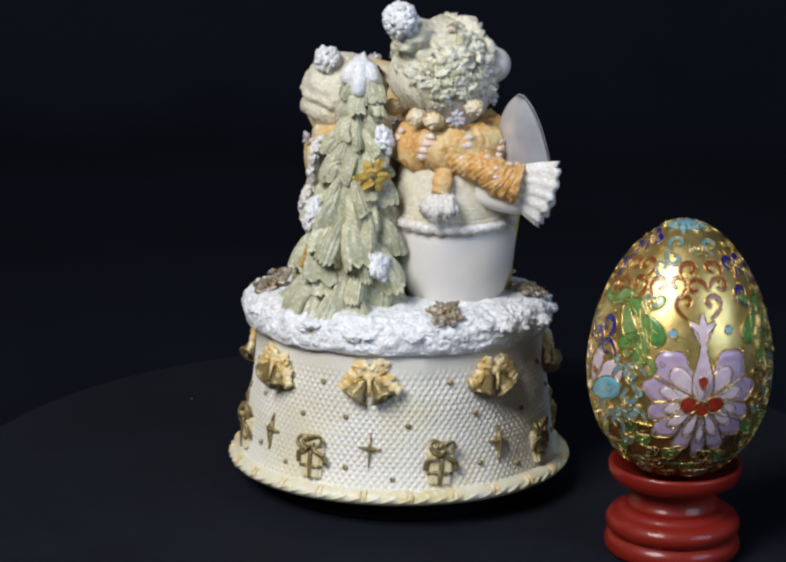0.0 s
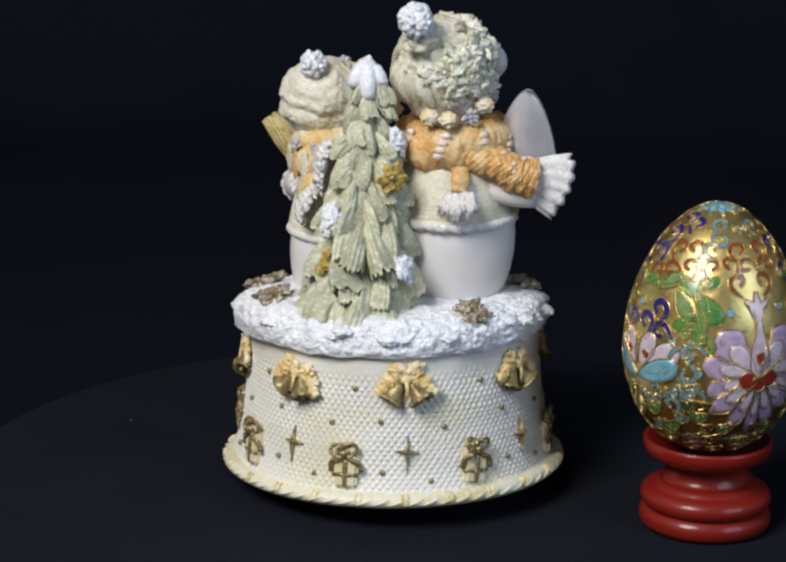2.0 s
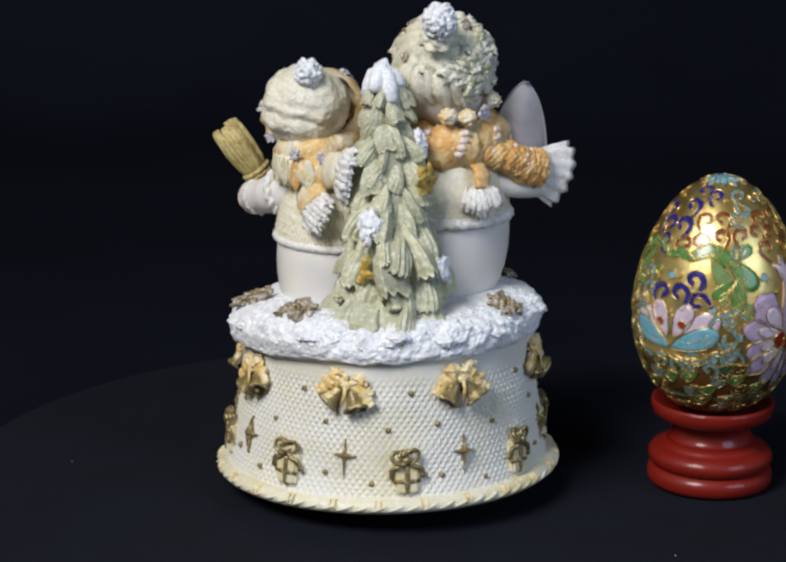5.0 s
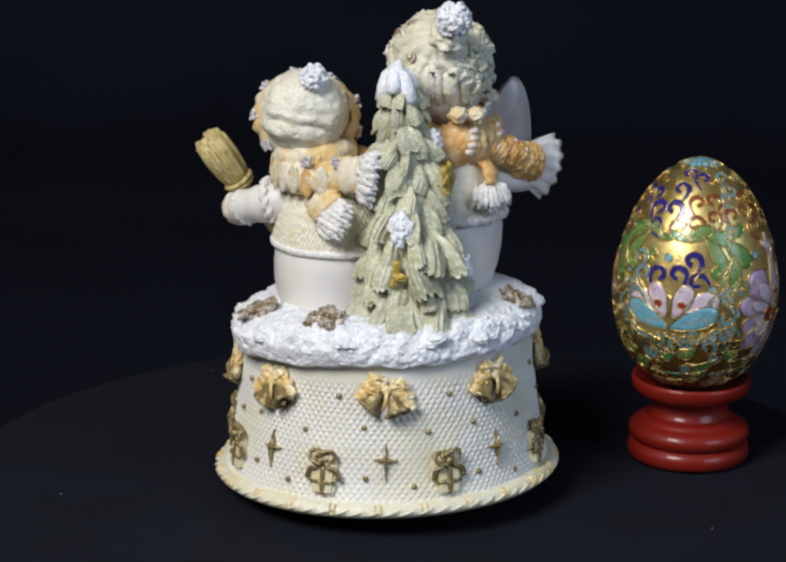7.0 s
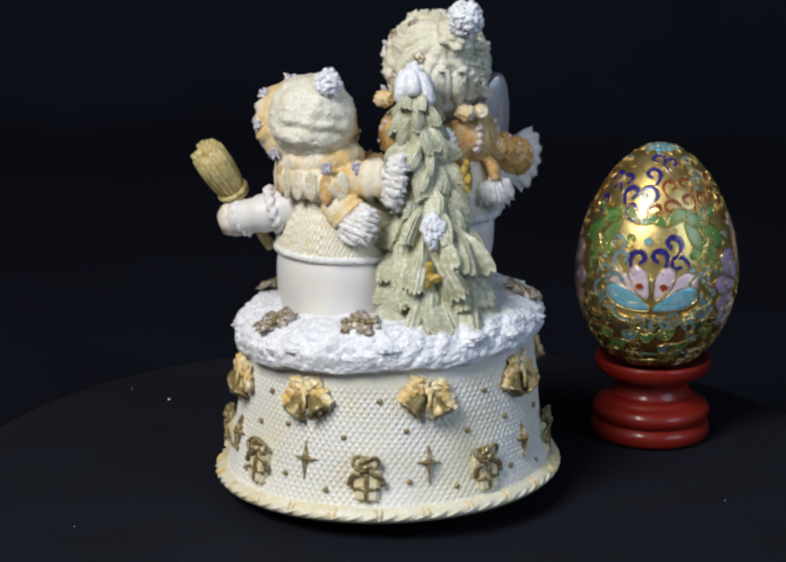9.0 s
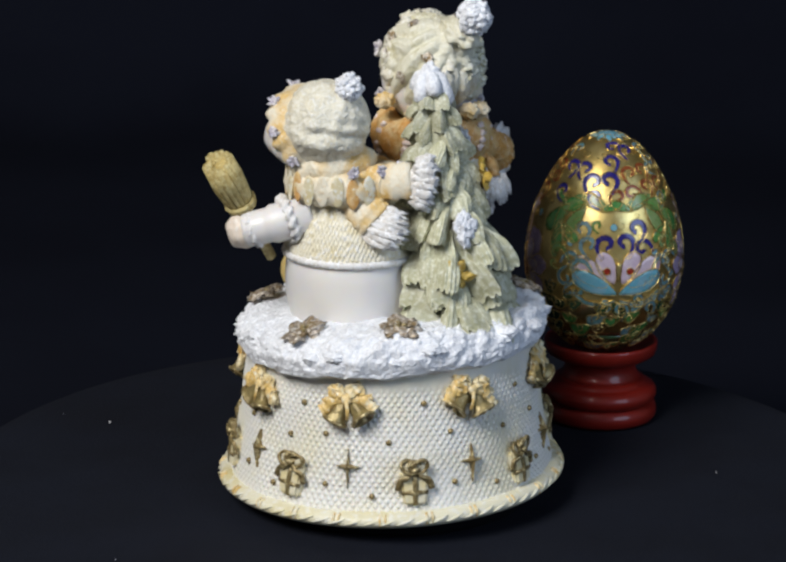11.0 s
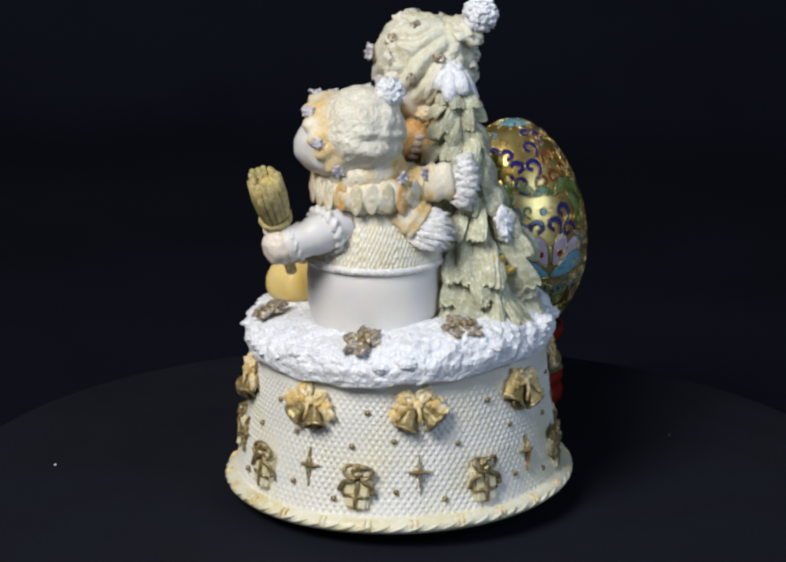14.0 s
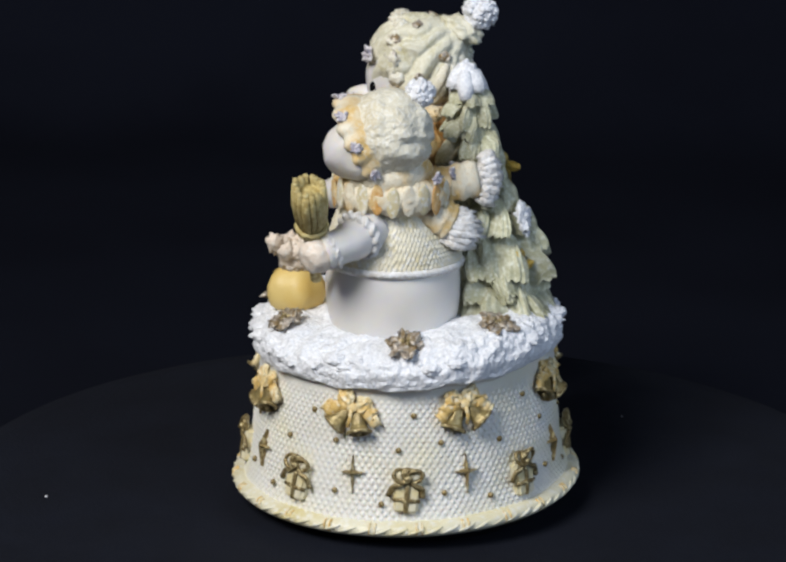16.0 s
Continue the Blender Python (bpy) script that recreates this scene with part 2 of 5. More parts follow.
def turntable():
    t = empty("turntable", (0, 0, 0))
    prof = [(0.05, -0.030), (0.138, -0.030), (0.1415, -0.026), (0.1425, -0.006), (0.1415, -0.0012), (0.140, 0.0)]
    prof += [(0.140 - 0.140 * k / 24, 0.0) for k in range(1, 24)] + [(0.001, 0.0)]

    def drift(a, s, r, z):
        if z > -0.001:
            w = 0.00025 * noise.noise(Vector((r * 40 * math.cos(a), r * 40 * math.sin(a), 1)))
            return r, -0.0002 + min(0.0, w)
        return r * (1 + 0.004 * noise.noise(Vector((math.cos(a) * 3, math.sin(a) * 3, 0)))), z

    part("disc", lathe(prof, 160, lift=drift), CLOTH, t, "round disc wrapped in black cloth")
    rng = random.Random(4)
    for x, y, r in ((0.0391, 0.1032, 0.00045), (-0.075, 0.075, 0.0002), (0.02, -0.09, 0.0002), (0.045, 0.12, 0.0002)):
        part("lint_speck", blob((x, y, r * 0.6), (r, r * 0.8, r * 0.7), 2, 0.4, 2, seed=rng.random() * 9), LINT, t, "tiny white speck of lint")
    return tagged(t, label="round turntable covered in plain black cloth", category="turntable")


TURNTABLE = turntable()


# ---- the music box: drum, snowy lid and ornaments ----
BOX = tagged(empty("music_box", (*BOX_AT, 0)), label="painted resin snowman music box with ivory lattice drum and snowy lid", category="music box")


def tilt(a, z):
    """The lid and the upper ornaments slope gently."""
    return z + (0.0011 + max(0.0, min(1.0, (z - 0.030) / 0.014)) * 0.0016) * math.cos(a + math.radians(80))


WALL_PROFILE = [(0.0476, 0.0135), (0.0462, 0.0185), (0.0452, 0.0246), (0.0441, 0.032), (0.0429, 0.043), (0.0424, 0.056)]


def wall_r(z):
    return float(np.interp(z, [p[1] for p in WALL_PROFILE], [p[0] for p in WALL_PROFILE]))


def on_drum(deg, z, lift=0.0):
    """A pose on the drum's wall: z axis outwards, y axis up."""
    a = math.radians(deg)
    z = tilt(a, z)
    out = Vector((math.cos(a), math.sin(a), 0.16))
    r = wall_r(z) + lift
    return aim((r * math.cos(a), r * math.sin(a), z), out)


def drum():
    n, m = 1184, 150
    verts, faces = [], []
    for i in range(m + 1):
        z0 = 0.0130 + (0.0535 - 0.0130) * i / m
        row = (z0 - 0.0135) / 0.00135 + 0.25 * noise.noise(Vector((7 * math.cos(2 * math.pi * i / m), z0 * 30, 2)))
        for j in range(n):
            a = 2 * math.pi * j / n
            r = wall_r(z0)
            u = a * 140 / (2 * math.pi) + 0.07 * noise.noise(Vector((math.cos(a) * 14, math.sin(a) * 14, z0 * 300)))
            # staggered oval beads of the pressed lattice
            bead = max(0.0, math.cos(2 * math.pi * u) * math.cos(math.pi * row)) ** 0.8
            worn = 0.65 + 0.5 * noise.noise(Vector((math.cos(a) * 4, math.sin(a) * 4, z0 * 60)))
            fade = max(0.0, min(1.0, (0.0475 - z0) / 0.004))
            r += 0.00070 * (bead - 0.3) * worn * fade
            r += 0.0004 * noise.noise(Vector((math.cos(a) * 5, math.sin(a) * 5, z0 * 90)))
            verts.append((r * math.cos(a), r * math.sin(a), z0 + (0.0020 * math.cos(a + math.radians(80)) - 0.0012) * max(0.0, 1 - (z0 - 0.013) / 0.03) + 0.0026 * math.cos(a + math.radians(80)) * max(0.0, (z0 - 0.035) / 0.018)))
    for i in range(m):
        for j in range(n):
            k = (j + 1) % n
            faces.append((i * n + j, i * n + k, (i + 1) * n + k, (i + 1) * n + j))
    part("drum", (verts, faces), LACE, BOX, "ivory drum wall pressed with a fine lattice")
    part("plinth", lathe([(0.030, GROUND), (0.0415, GROUND), (0.0425, GROUND + 0.001), (0.0425, 0.0105), (0.030, 0.0105)], 96), BLACK, BOX,
         "recessed black underside")

    def worn_edge(a, s, r, z):
        w = noise.noise(Vector((math.cos(a) * 9, math.sin(a) * 9, z * 200)))
        return r + 0.00035 * w, z + 0.0002 * w - 0.0017 + 0.0020 * math.cos(a + math.radians(80))

    prof = [(0.030, 0.0098), (0.0485, 0.0098), (0.0500, 0.0102), (0.0509, 0.0112), (0.0510, 0.0122), (0.0504, 0.0132), (0.0490, 0.0139), (0.0468, 0.0142), (0.030, 0.0142)]
    rim = part("base_rim", lathe(prof, 240, lift=worn_edge), PALE_RIM, BOX, "ivory base rim with a raised rope edge")
    # a raised rope of short twisted strands round the edge, with gilt pairs of bars
    for k in range(66):
        a = 2 * math.pi * k / 66
        pts = []
        for s in range(7):
            b = a + (s / 6 - 0.5) * 2 * math.pi / 66 * 1.15
            h = 0.0110 + 0.0019 * s / 6
            r = 0.0505 + 0.0004 * math.sin(math.pi * s / 6)
            pts.append((r * math.cos(b), r * math.sin(b), h - 0.0017 + 0.0020 * math.cos(b + math.radians(80))))
        part("rope_strand", tube(pts, [0.0002, 0.0004, 0.00055, 0.0006, 0.00055, 0.0004, 0.0002], 8, 0.8), PALE_RIM, rim)
    for k in range(24):
        for d in (-0.9, 0.9):
            b = math.radians(k * 15 + 4 + d)
            pts = [((0.0498 + dr) * math.cos(b), (0.0498 + dr) * math.sin(b), h - 0.0017 + 0.0020 * math.cos(b + math.radians(80))) for dr, h in ((-0.0006, 0.0138), (0.0007, 0.0134), (0.0013, 0.0122), (0.0009, 0.0109))]
            part("gilt_bar", tube(curve_points(pts, 6), 0.00030, 6), RIBBON, rim, "thin amber bar across the rope edge")


drum()

STAR_AT = [-99.9, -143.7, -188.9, -229.5, -273.0, -318.0, -3.0, -51.0]


def star_geo():
    """A four-pointed star with a long lower ray and a ridged face."""
    tips = [(0, 0.0044), (0.0031, 0), (0, -0.0056), (-0.0031, 0)]
    ring = []
    for k in range(4):
        ring.append((*tips[k], 0.0002))
        a, b = Vector(tips[k]), Vector(tips[(k + 1) % 4])
        ring.append((*((a + b) * 0.13), 0.0005))
    v = [(0, 0, 0.0019)] + ring + [(x * 1.05, y * 1.05, -0.0008) for x, y, _ in ring]
    f = [(0, 1 + (k + 1) % 8, 1 + k) for k in range(8)]
    f = [tuple(reversed(x)) for x in f]
    f += [(1 + k, 9 + k, 9 + (k + 1) % 8, 1 + (k + 1) % 8) for k in range(8)]
    return v, f


def stars_and_studs():
    star = mesh_of("star", star_geo(), OLD_GOLD, False)
    stud = mesh_of("stud", blob((0, 0, 0), (0.00088, 0.00088, 0.0008), 2, 0.15, 2), OLD_GOLD)
    for k, deg in enumerate(STAR_AT):
        ob = part("star", star, None, BOX, "antique gold four-pointed star")
        ob.matrix_basis = on_drum(deg, 0.0246, 0.0004) @ Matrix.Diagonal((1.1, 1.1, 1, 1)) @ pose(0, 0, 0, 0, 0, (k * 37 % 7) - 3)
        for off, z in ((9.5, 0.0164), (-7.5, 0.0189), (15.0, 0.0314), (-8.5, 0.0331), (-18.5, 0.0416)):
            ob = part("stud", stud, None, BOX)
            ob.matrix_basis = on_drum(deg + off + (k * 53 % 5 - 2) * 0.6, z + (k * 29 % 5 - 2) * 0.0002, 0.0001)


stars_and_studs()


def petal(length, width, thick, bend=0.0, ridges=0, sub=3, curl=0.0, crumple=0.0, seed=0):
    """A leaf-like lobe along +x from the origin, tapering at both ends; bend droops its tip."""
    vs, fs = ico(sub)
    out = []
    for v in vs:
        s = (v.x + 1) / 2
        w = math.sin(math.pi * min(1, 0.12 + 0.88 * s)) ** 0.6 if s < 1 else 0
        g = 1.0 + (0.28 * math.cos(ridges * math.pi * v.y) if ridges else 0)
        x = s * length
        p = Vector((x, v.y * width / 2 * (0.45 + 0.75 * w), v.z * thick / 2 * (0.6 + 0.5 * w) * g - bend * s * s + curl * (v.y ** 2)))
        if crumple:
            q = v * 1.7 + Vector((seed * 5.3, seed, 0))
            p += Vector((noise.noise(q) * 1.2, noise.noise(q + Vector((9, 0, 0))), noise.noise(q + Vector((0, 9, 0))))) * crumple
        out.append(p)
    return out, fs


def bells():
    """Twin bells under an amber bow, eight round the drum."""
    rng = random.Random(11)
    prof = [(0.0003, 0.0), (0.0009, 0.0003), (0.0012, 0.0009), (0.0014, 0.0019), (0.0017, 0.0030), (0.0021, 0.0039), (0.0026, 0.0044), (0.0027, 0.0048), (0.0023, 0.0048), (0.0017, 0.0040)]
    for k, deg in enumerate(STAR_AT):
        ob = part("bell_ornament", mesh_of("bell_ornament", blob((0, 0.0004, 0.0002), (0.0020, 0.0022, 0.0010), 3, 0.2, 2, seed=k), BELL_GOLD), None, BOX,
                  "pair of antique gold bells under an amber bow")
        ob.matrix_basis = on_drum(deg - 0.5 + rng.uniform(-1, 1), 0.0424, 0.0) @ pose(0, 0, 0, 0, 0, rng.uniform(-10, 10)) @ Matrix.Diagonal((1.30, 1.30, 0.95, 1))
        for s in (-1, 1):
            lean = rng.uniform(0.40, 0.62)
            m = aim((s * 0.0009, 0.0006, 0.0012), (s * lean, -0.9, 0.16 + 0.10 * s))
            bell = part("bell", moved(lathe(prof, 28, lift=lambda a, q, r, z: (r * (1 + 0.05 * math.sin(5 * a + k)), z)), m), BELL_GOLD, ob, "antique gold bell with a flared mouth")
            rim = [m @ Vector((0.0026 * math.cos(2 * math.pi * i / 24), 0.0026 * math.sin(2 * math.pi * i / 24), 0.0046)) for i in range(24)]
            part("bell_rim", tube(rim, 0.00042, 7, closed=True), OLD_GOLD, bell, "dark gold bell rim")
            part("clapper", blob(m @ Vector((0, 0, 0.0046)), 0.0008, 2), OLD_GOLD, bell)
            # puffed loop and a wavy tail of the bow
            loop = moved(petal(0.0044, 0.0032, 0.0024, 0.0003, 4, 4, 0, 0.0009, k * 2 + s), pose(s * 0.0003, 0.0014, 0.0014, 0, -8, (38 if s > 0 else 142) + rng.uniform(-12, 12)))
            part("bow_loop", loop, RIBBON, ob, "amber ribbon loop")
            side = moved(petal(0.0042, 0.0026, 0.0018, 0.0003, 4, 4, 0, 0.0010, k * 5 + s), pose(s * 0.0014, 0.0008, 0.0012, 0, -4, (4 if s > 0 else 176) + rng.uniform(-10, 10)))
            part("bow_loop", side, RIBBON, ob, "amber ribbon loop")
            y0, y1 = rng.uniform(-0.0004, 0.0006), rng.uniform(-0.0022, 0.0004)
            path = curve_points([(s * 0.0008, 0.0010, 0.0016), (s * 0.0032, y0 + 0.0010, 0.0017), (s * 0.0048, y0 - 0.0006, 0.0012), (s * rng.uniform(0.0056, 0.0068), y1, 0.0011)], 12)
            part("bow_tail", tube(path, [0.0007 + 0.0005 * math.sin(i * 0.9) ** 2 + 0.00004 * i for i in range(13)], 8, 0.8), RIBBON, ob, "wavy amber ribbon tail")
        part("bow_knot", blob((0, 0.0012, 0.0024), (0.0012, 0.0011, 0.0010), 2, 0.25, 2, seed=k), RIBBON, ob)
        part("bow_strand", tube([(0, 0.0010, 0.0030), (0.0002, -0.0010, 0.0030), (-0.0001, -0.0030, 0.0026)], 0.00045, 6), RIBBON, ob)


bells()


def gifts():
    """Wrapped parcels with gilt ribbon and a looped bow, half way between the stars."""
    rng = random.Random(5)
    for k in range(8):
        a, b = STAR_AT[k], STAR_AT[k] + ((STAR_AT[(k + 1) % 8] - STAR_AT[k] + 180) % 360 - 180)
        bm = bmesh.new()
        bmesh.ops.create_cube(bm, size=1.0)
        for v in bm.verts:
            v.co = Vector((v.co.x * 0.0074 * (1.08 if v.co.y > 0 else 0.90), v.co.y * 0.0098, v.co.z * 0.0036))
        bmesh.ops.bevel(bm, geom=list(bm.edges), offset=0.0007, segments=3, affect="EDGES")
        bm.verts.index_update()
        geo = ([v.co + Vector((1, 1, 0)) * 0.0002 * noise.noise(v.co * 900 + Vector((k, 0, 0))) for v in bm.verts], [tuple(v.index for v in f.verts) for f in bm.faces])
        bm.free()
        ob = part("gift_box", mesh_of("gift_box", geo, WRAP, False), None, BOX, "pale yellow wrapped parcel with antique gold bow")
        ob.matrix_basis = on_drum((a + b) / 2 + rng.uniform(-1, 1), 0.0190, 0.0) @ pose(0, 0, 0, 0, 0, rng.uniform(-6, 6))
        part("ribbon_band", tube([(0, 0.0044, 0.0016), (0.0001, 0.0020, 0.0021), (0, -0.0016, 0.0021), (0, -0.0048, 0.0015)], [0.00075] * 4, 8, 0.55, up=(0, 0, 1)), OLD_GOLD, ob)
        part("ribbon_band", tube([(-0.0037, -0.0014, 0.0012), (-0.0016, -0.0012, 0.0020), (0.0016, -0.0013, 0.0020), (0.0037, -0.0014, 0.0012)], [0.0006] * 4, 8, 0.7), OLD_GOLD, ob)
        for t, ln, wd in ((28, 0.0030, 0.0017), (152, 0.0030, 0.0017), (68, 0.0020, 0.0012), (112, 0.0020, 0.0012)):
            t = math.radians(t + rng.uniform(-9, 9))
            c, d = math.cos(t), math.sin(t)
            ring = []
            for i in range(18):
                q = 2 * math.pi * i / 18
                u, w = ln * (0.85 - 0.95 * math.cos(q)) * 0.8, wd * math.sin(q)
                ring.append((u * c - w * d, 0.0048 + u * d + w * c, 0.0022 + 0.0006 * math.sin(q)))
            part("bow_loop", tube(ring, [0.00052 + 0.0002 * noise.noise(Vector((i * 0.8, k, t))) for i in range(18)], 8, 1.3, up=(0, 0, 1), closed=True), OLD_GOLD, ob)
            part("loop_lining", moved(blob((0, 0, 0), (ln * 0.62, wd * 0.8, 0.0007), 2, 0.2, 2, seed=k), Matrix.Translation((ln * 0.68 * c, 0.0048 + ln * 0.68 * d, 0.0016)) @ pose(0, 0, 0, 0, 0, math.degrees(t))), WRAP, ob)
        for s in (-1, 1):
            path = curve_points([(s * 0.0003, 0.0046, 0.0024), (s * 0.0022, 0.0030, 0.0026), (s * 0.0040, 0.0022, 0.0018), (s * (0.0046 + rng.uniform(-0.0004, 0.0008)), -0.0004, 0.0010)], 10)
            part("bow_tail", tube(path, [0.0006 + 0.0003 * (i / 10) for i in range(11)], 8, 0.7), OLD_GOLD, ob)
        part("bow_knot", blob((0, 0.0048, 0.0030), (0.0011, 0.0010, 0.0009), 2, 0.25, 2, seed=k), OLD_GOLD, ob)


gifts()


# ---- the snowy lid ----
def lid():
    n = 760
    prof = [(0.030, 0.0499), (0.0430, 0.0499), (0.0442, 0.0503), (0.0448, 0.0516), (0.0449, 0.0540), (0.0440, 0.0568), (0.0426, 0.0586), (0.0402, 0.0598), (0.0375, 0.0604),
            (0.034, 0.0608), (0.030, 0.0610), (0.025, 0.0612), (0.019, 0.0613), (0.012, 0.0613), (0.005, 0.0613)]

    def lumps(a, s, r, z):
        c, d = math.cos(a), math.sin(a)
        p = Vector((r * c, r * d, z))
        big = noise.noise(p * 170) + 0.6 * noise.noise(p * 420) + 0.32 * (abs(noise.noise(p * 700)) * 2 - 0.4) + 0.17 * noise.noise(p * 1500)
        edge = max(0.0, min(1.0, (r - 0.034) / 0.006))
        z2 = z + 0.0028 * math.cos(a + math.radians(80)) * min(1.0, max(0.2, r / 0.04)) + 0.0008 * big
        if s < 0.16:
            z2 += 0.0009 * noise.noise(Vector((c * 6, d * 6, 3)))
        bulge = 0.0026 * math.exp(-((((a - math.radians(165)) + math.pi) % (2 * math.pi) - math.pi) / 0.6) ** 2)
        z2 += 0.0022 * math.exp(-((((a - math.radians(188)) + math.pi) % (2 * math.pi) - math.pi) / 0.60) ** 2) * max(0.0, min(1.0, (r - 0.020) / 0.012)) * min(1.0, s / 0.3)
        return r + (0.0010 * big + bulge) * edge, z2

    fine = []
    for k in range(len(prof) - 1):
        for s in range(8):
            t = s / 8
            fine.append((prof[k][0] * (1 - t) + prof[k + 1][0] * t, prof[k][1] * (1 - t) + prof[k + 1][1] * t))
    fine.append(prof[-1])
    top = part("snow_lid", lathe(fine, n, lift=lumps), SNOW, BOX, "lumpy glittering white snow lid")
    rng = random.Random(2)
    for k in range(70):
        a = 2 * math.pi * (k + rng.uniform(-0.4, 0.4)) / 70
        z = 0.0552 + rng.uniform(-0.0010, 0.0025) + 0.0028 * math.cos(a + math.radians(80))
        r = 0.0425 + 0.0024 * math.exp(-((((a - math.radians(165)) + math.pi) % (2 * math.pi) - math.pi) / 0.6) ** 2) + rng.uniform(-0.0012, 0.0003) - max(0, z - 0.057 - 0.0028 * math.cos(a + math.radians(80))) * 1.2
        s = rng.uniform(0.0014, 0.0032)
        part("snow_clump", blob((r * math.cos(a), r * math.sin(a), z), (s * 1.35, s * 1.35, s * 0.70), 4, 0.22, 2.2, seed=k, turb=True), SNOW, top)


lid()


def holly(c, deg, seed):
    """A sprig of brown-gold leaves with berries, pressed into the snow."""
    rng = random.Random(seed)
    ob = part("holly_sprig", mesh_of("holly_sprig", blob((0, 0, 0.0003), (0.0022, 0.0018, 0.0012), 2, 0.4, 2, seed=seed), BROWN_GOLD), None, BOX,
              "sprig of brown-gold holly leaves on the snow")
    r = math.hypot(c[0], c[1])
    out = Vector((c[0] / r * 0.35, c[1] / r * 0.35, 1))
    ob.matrix_basis = aim(c, out, (-c[1], c[0], 0)) @ pose(0, 0, 0, 0, 0, deg) @ Matrix.Diagonal((1.18, 1.08, 0.85, 1))
    for t in (0, 62, 118, 180, 242, 300):
        ln = rng.uniform(0.0042, 0.0062)
        part("leaf", moved(petal(ln, 0.0032, 0.0018, 0.0006, 3, 3, 0, 0.0014, t + seed), pose(0, 0, 0.0010, rng.uniform(-14, 14), -10, t + rng.uniform(-14, 14))), BROWN_GOLD, ob)
    for i in range(3):
        part("berry", blob((0.0010 * math.cos(i * 2.1), 0.0010 * math.sin(i * 2.1), 0.0020), 0.0008, 2), OLD_GOLD, ob)


for q in (((-0.0378, -0.0062, 0.0624), 80, 1), ((-0.0340, 0.0205, 0.0592), 20, 2), ((0.0034, 0.0380, 0.0590), 10, 3), ((0.0130, -0.0365, 0.0625), 5, 4),
          ((0.0290, 0.0250, 0.0600), 30, 6), ((0.0380, -0.0060, 0.0615), 30, 7)):
    holly(*q)


# ---- the fir tree ----
def tree_axis(z):
    return Vector((float(np.interp(z, (0.060, 0.093, 0.131), (-0.0155, -0.0135, -0.0118))),
                   float(np.interp(z, (0.060, 0.093, 0.131), (-0.0195, -0.0165, -0.0105))), z))


def poinsettia(parent, c, out, size, seed):
    rng = random.Random(seed)
    ob = part("poinsettia", mesh_of("poinsettia", blob((0, 0, 0.0002), (size * 0.28, size * 0.28, size * 0.25), 2, 0.3, 3, seed=seed), OLD_GOLD), None, parent,
              "mustard yellow poinsettia")
    ob.matrix_basis = aim(c, out)
    for k in range(6):
        part("petal", moved(petal(size * rng.uniform(0.85, 1.2), size * 0.50, size * 0.24, size * 0.16, 1, 3, size * 0.06, size * 0.12, k + seed), pose(0, 0, 0, rng.uniform(-20, 20), rng.uniform(-30, -4), k * 60 + rng.uniform(-10, 10))), GOLD_LEAF, ob)


def snow_patch(parent, c, out, size, seed):
    rng = random.Random(seed)
    g = [blob((0, 0, 0), (size * 0.75, size * 0.85, size * 0.42), 4, 0.6, 2.0, seed=seed, turb=True)]
    for k in range(4):
        a = rng.uniform(0, 6.28)
        g.append(blob((size * 0.55 * math.cos(a), size * 0.65 * math.sin(a), rng.uniform(0, size * 0.12)), (size * 0.4, size * 0.46, size * 0.26), 3, 0.6, 2.2, seed=k + seed, turb=True))
    g.append(blob((rng.uniform(-0.3, 0.3) * size, -size * 0.9, 0.0), (size * 0.34, size * 0.5, size * 0.24), 3, 0.5, 2.2, seed=seed + 3, turb=True))
    ob = part("snow_patch", mesh_of("snow_patch", join(g), SNOW), None, parent, "patch of glittering white snow")
    ob.matrix_basis = aim(c, out)


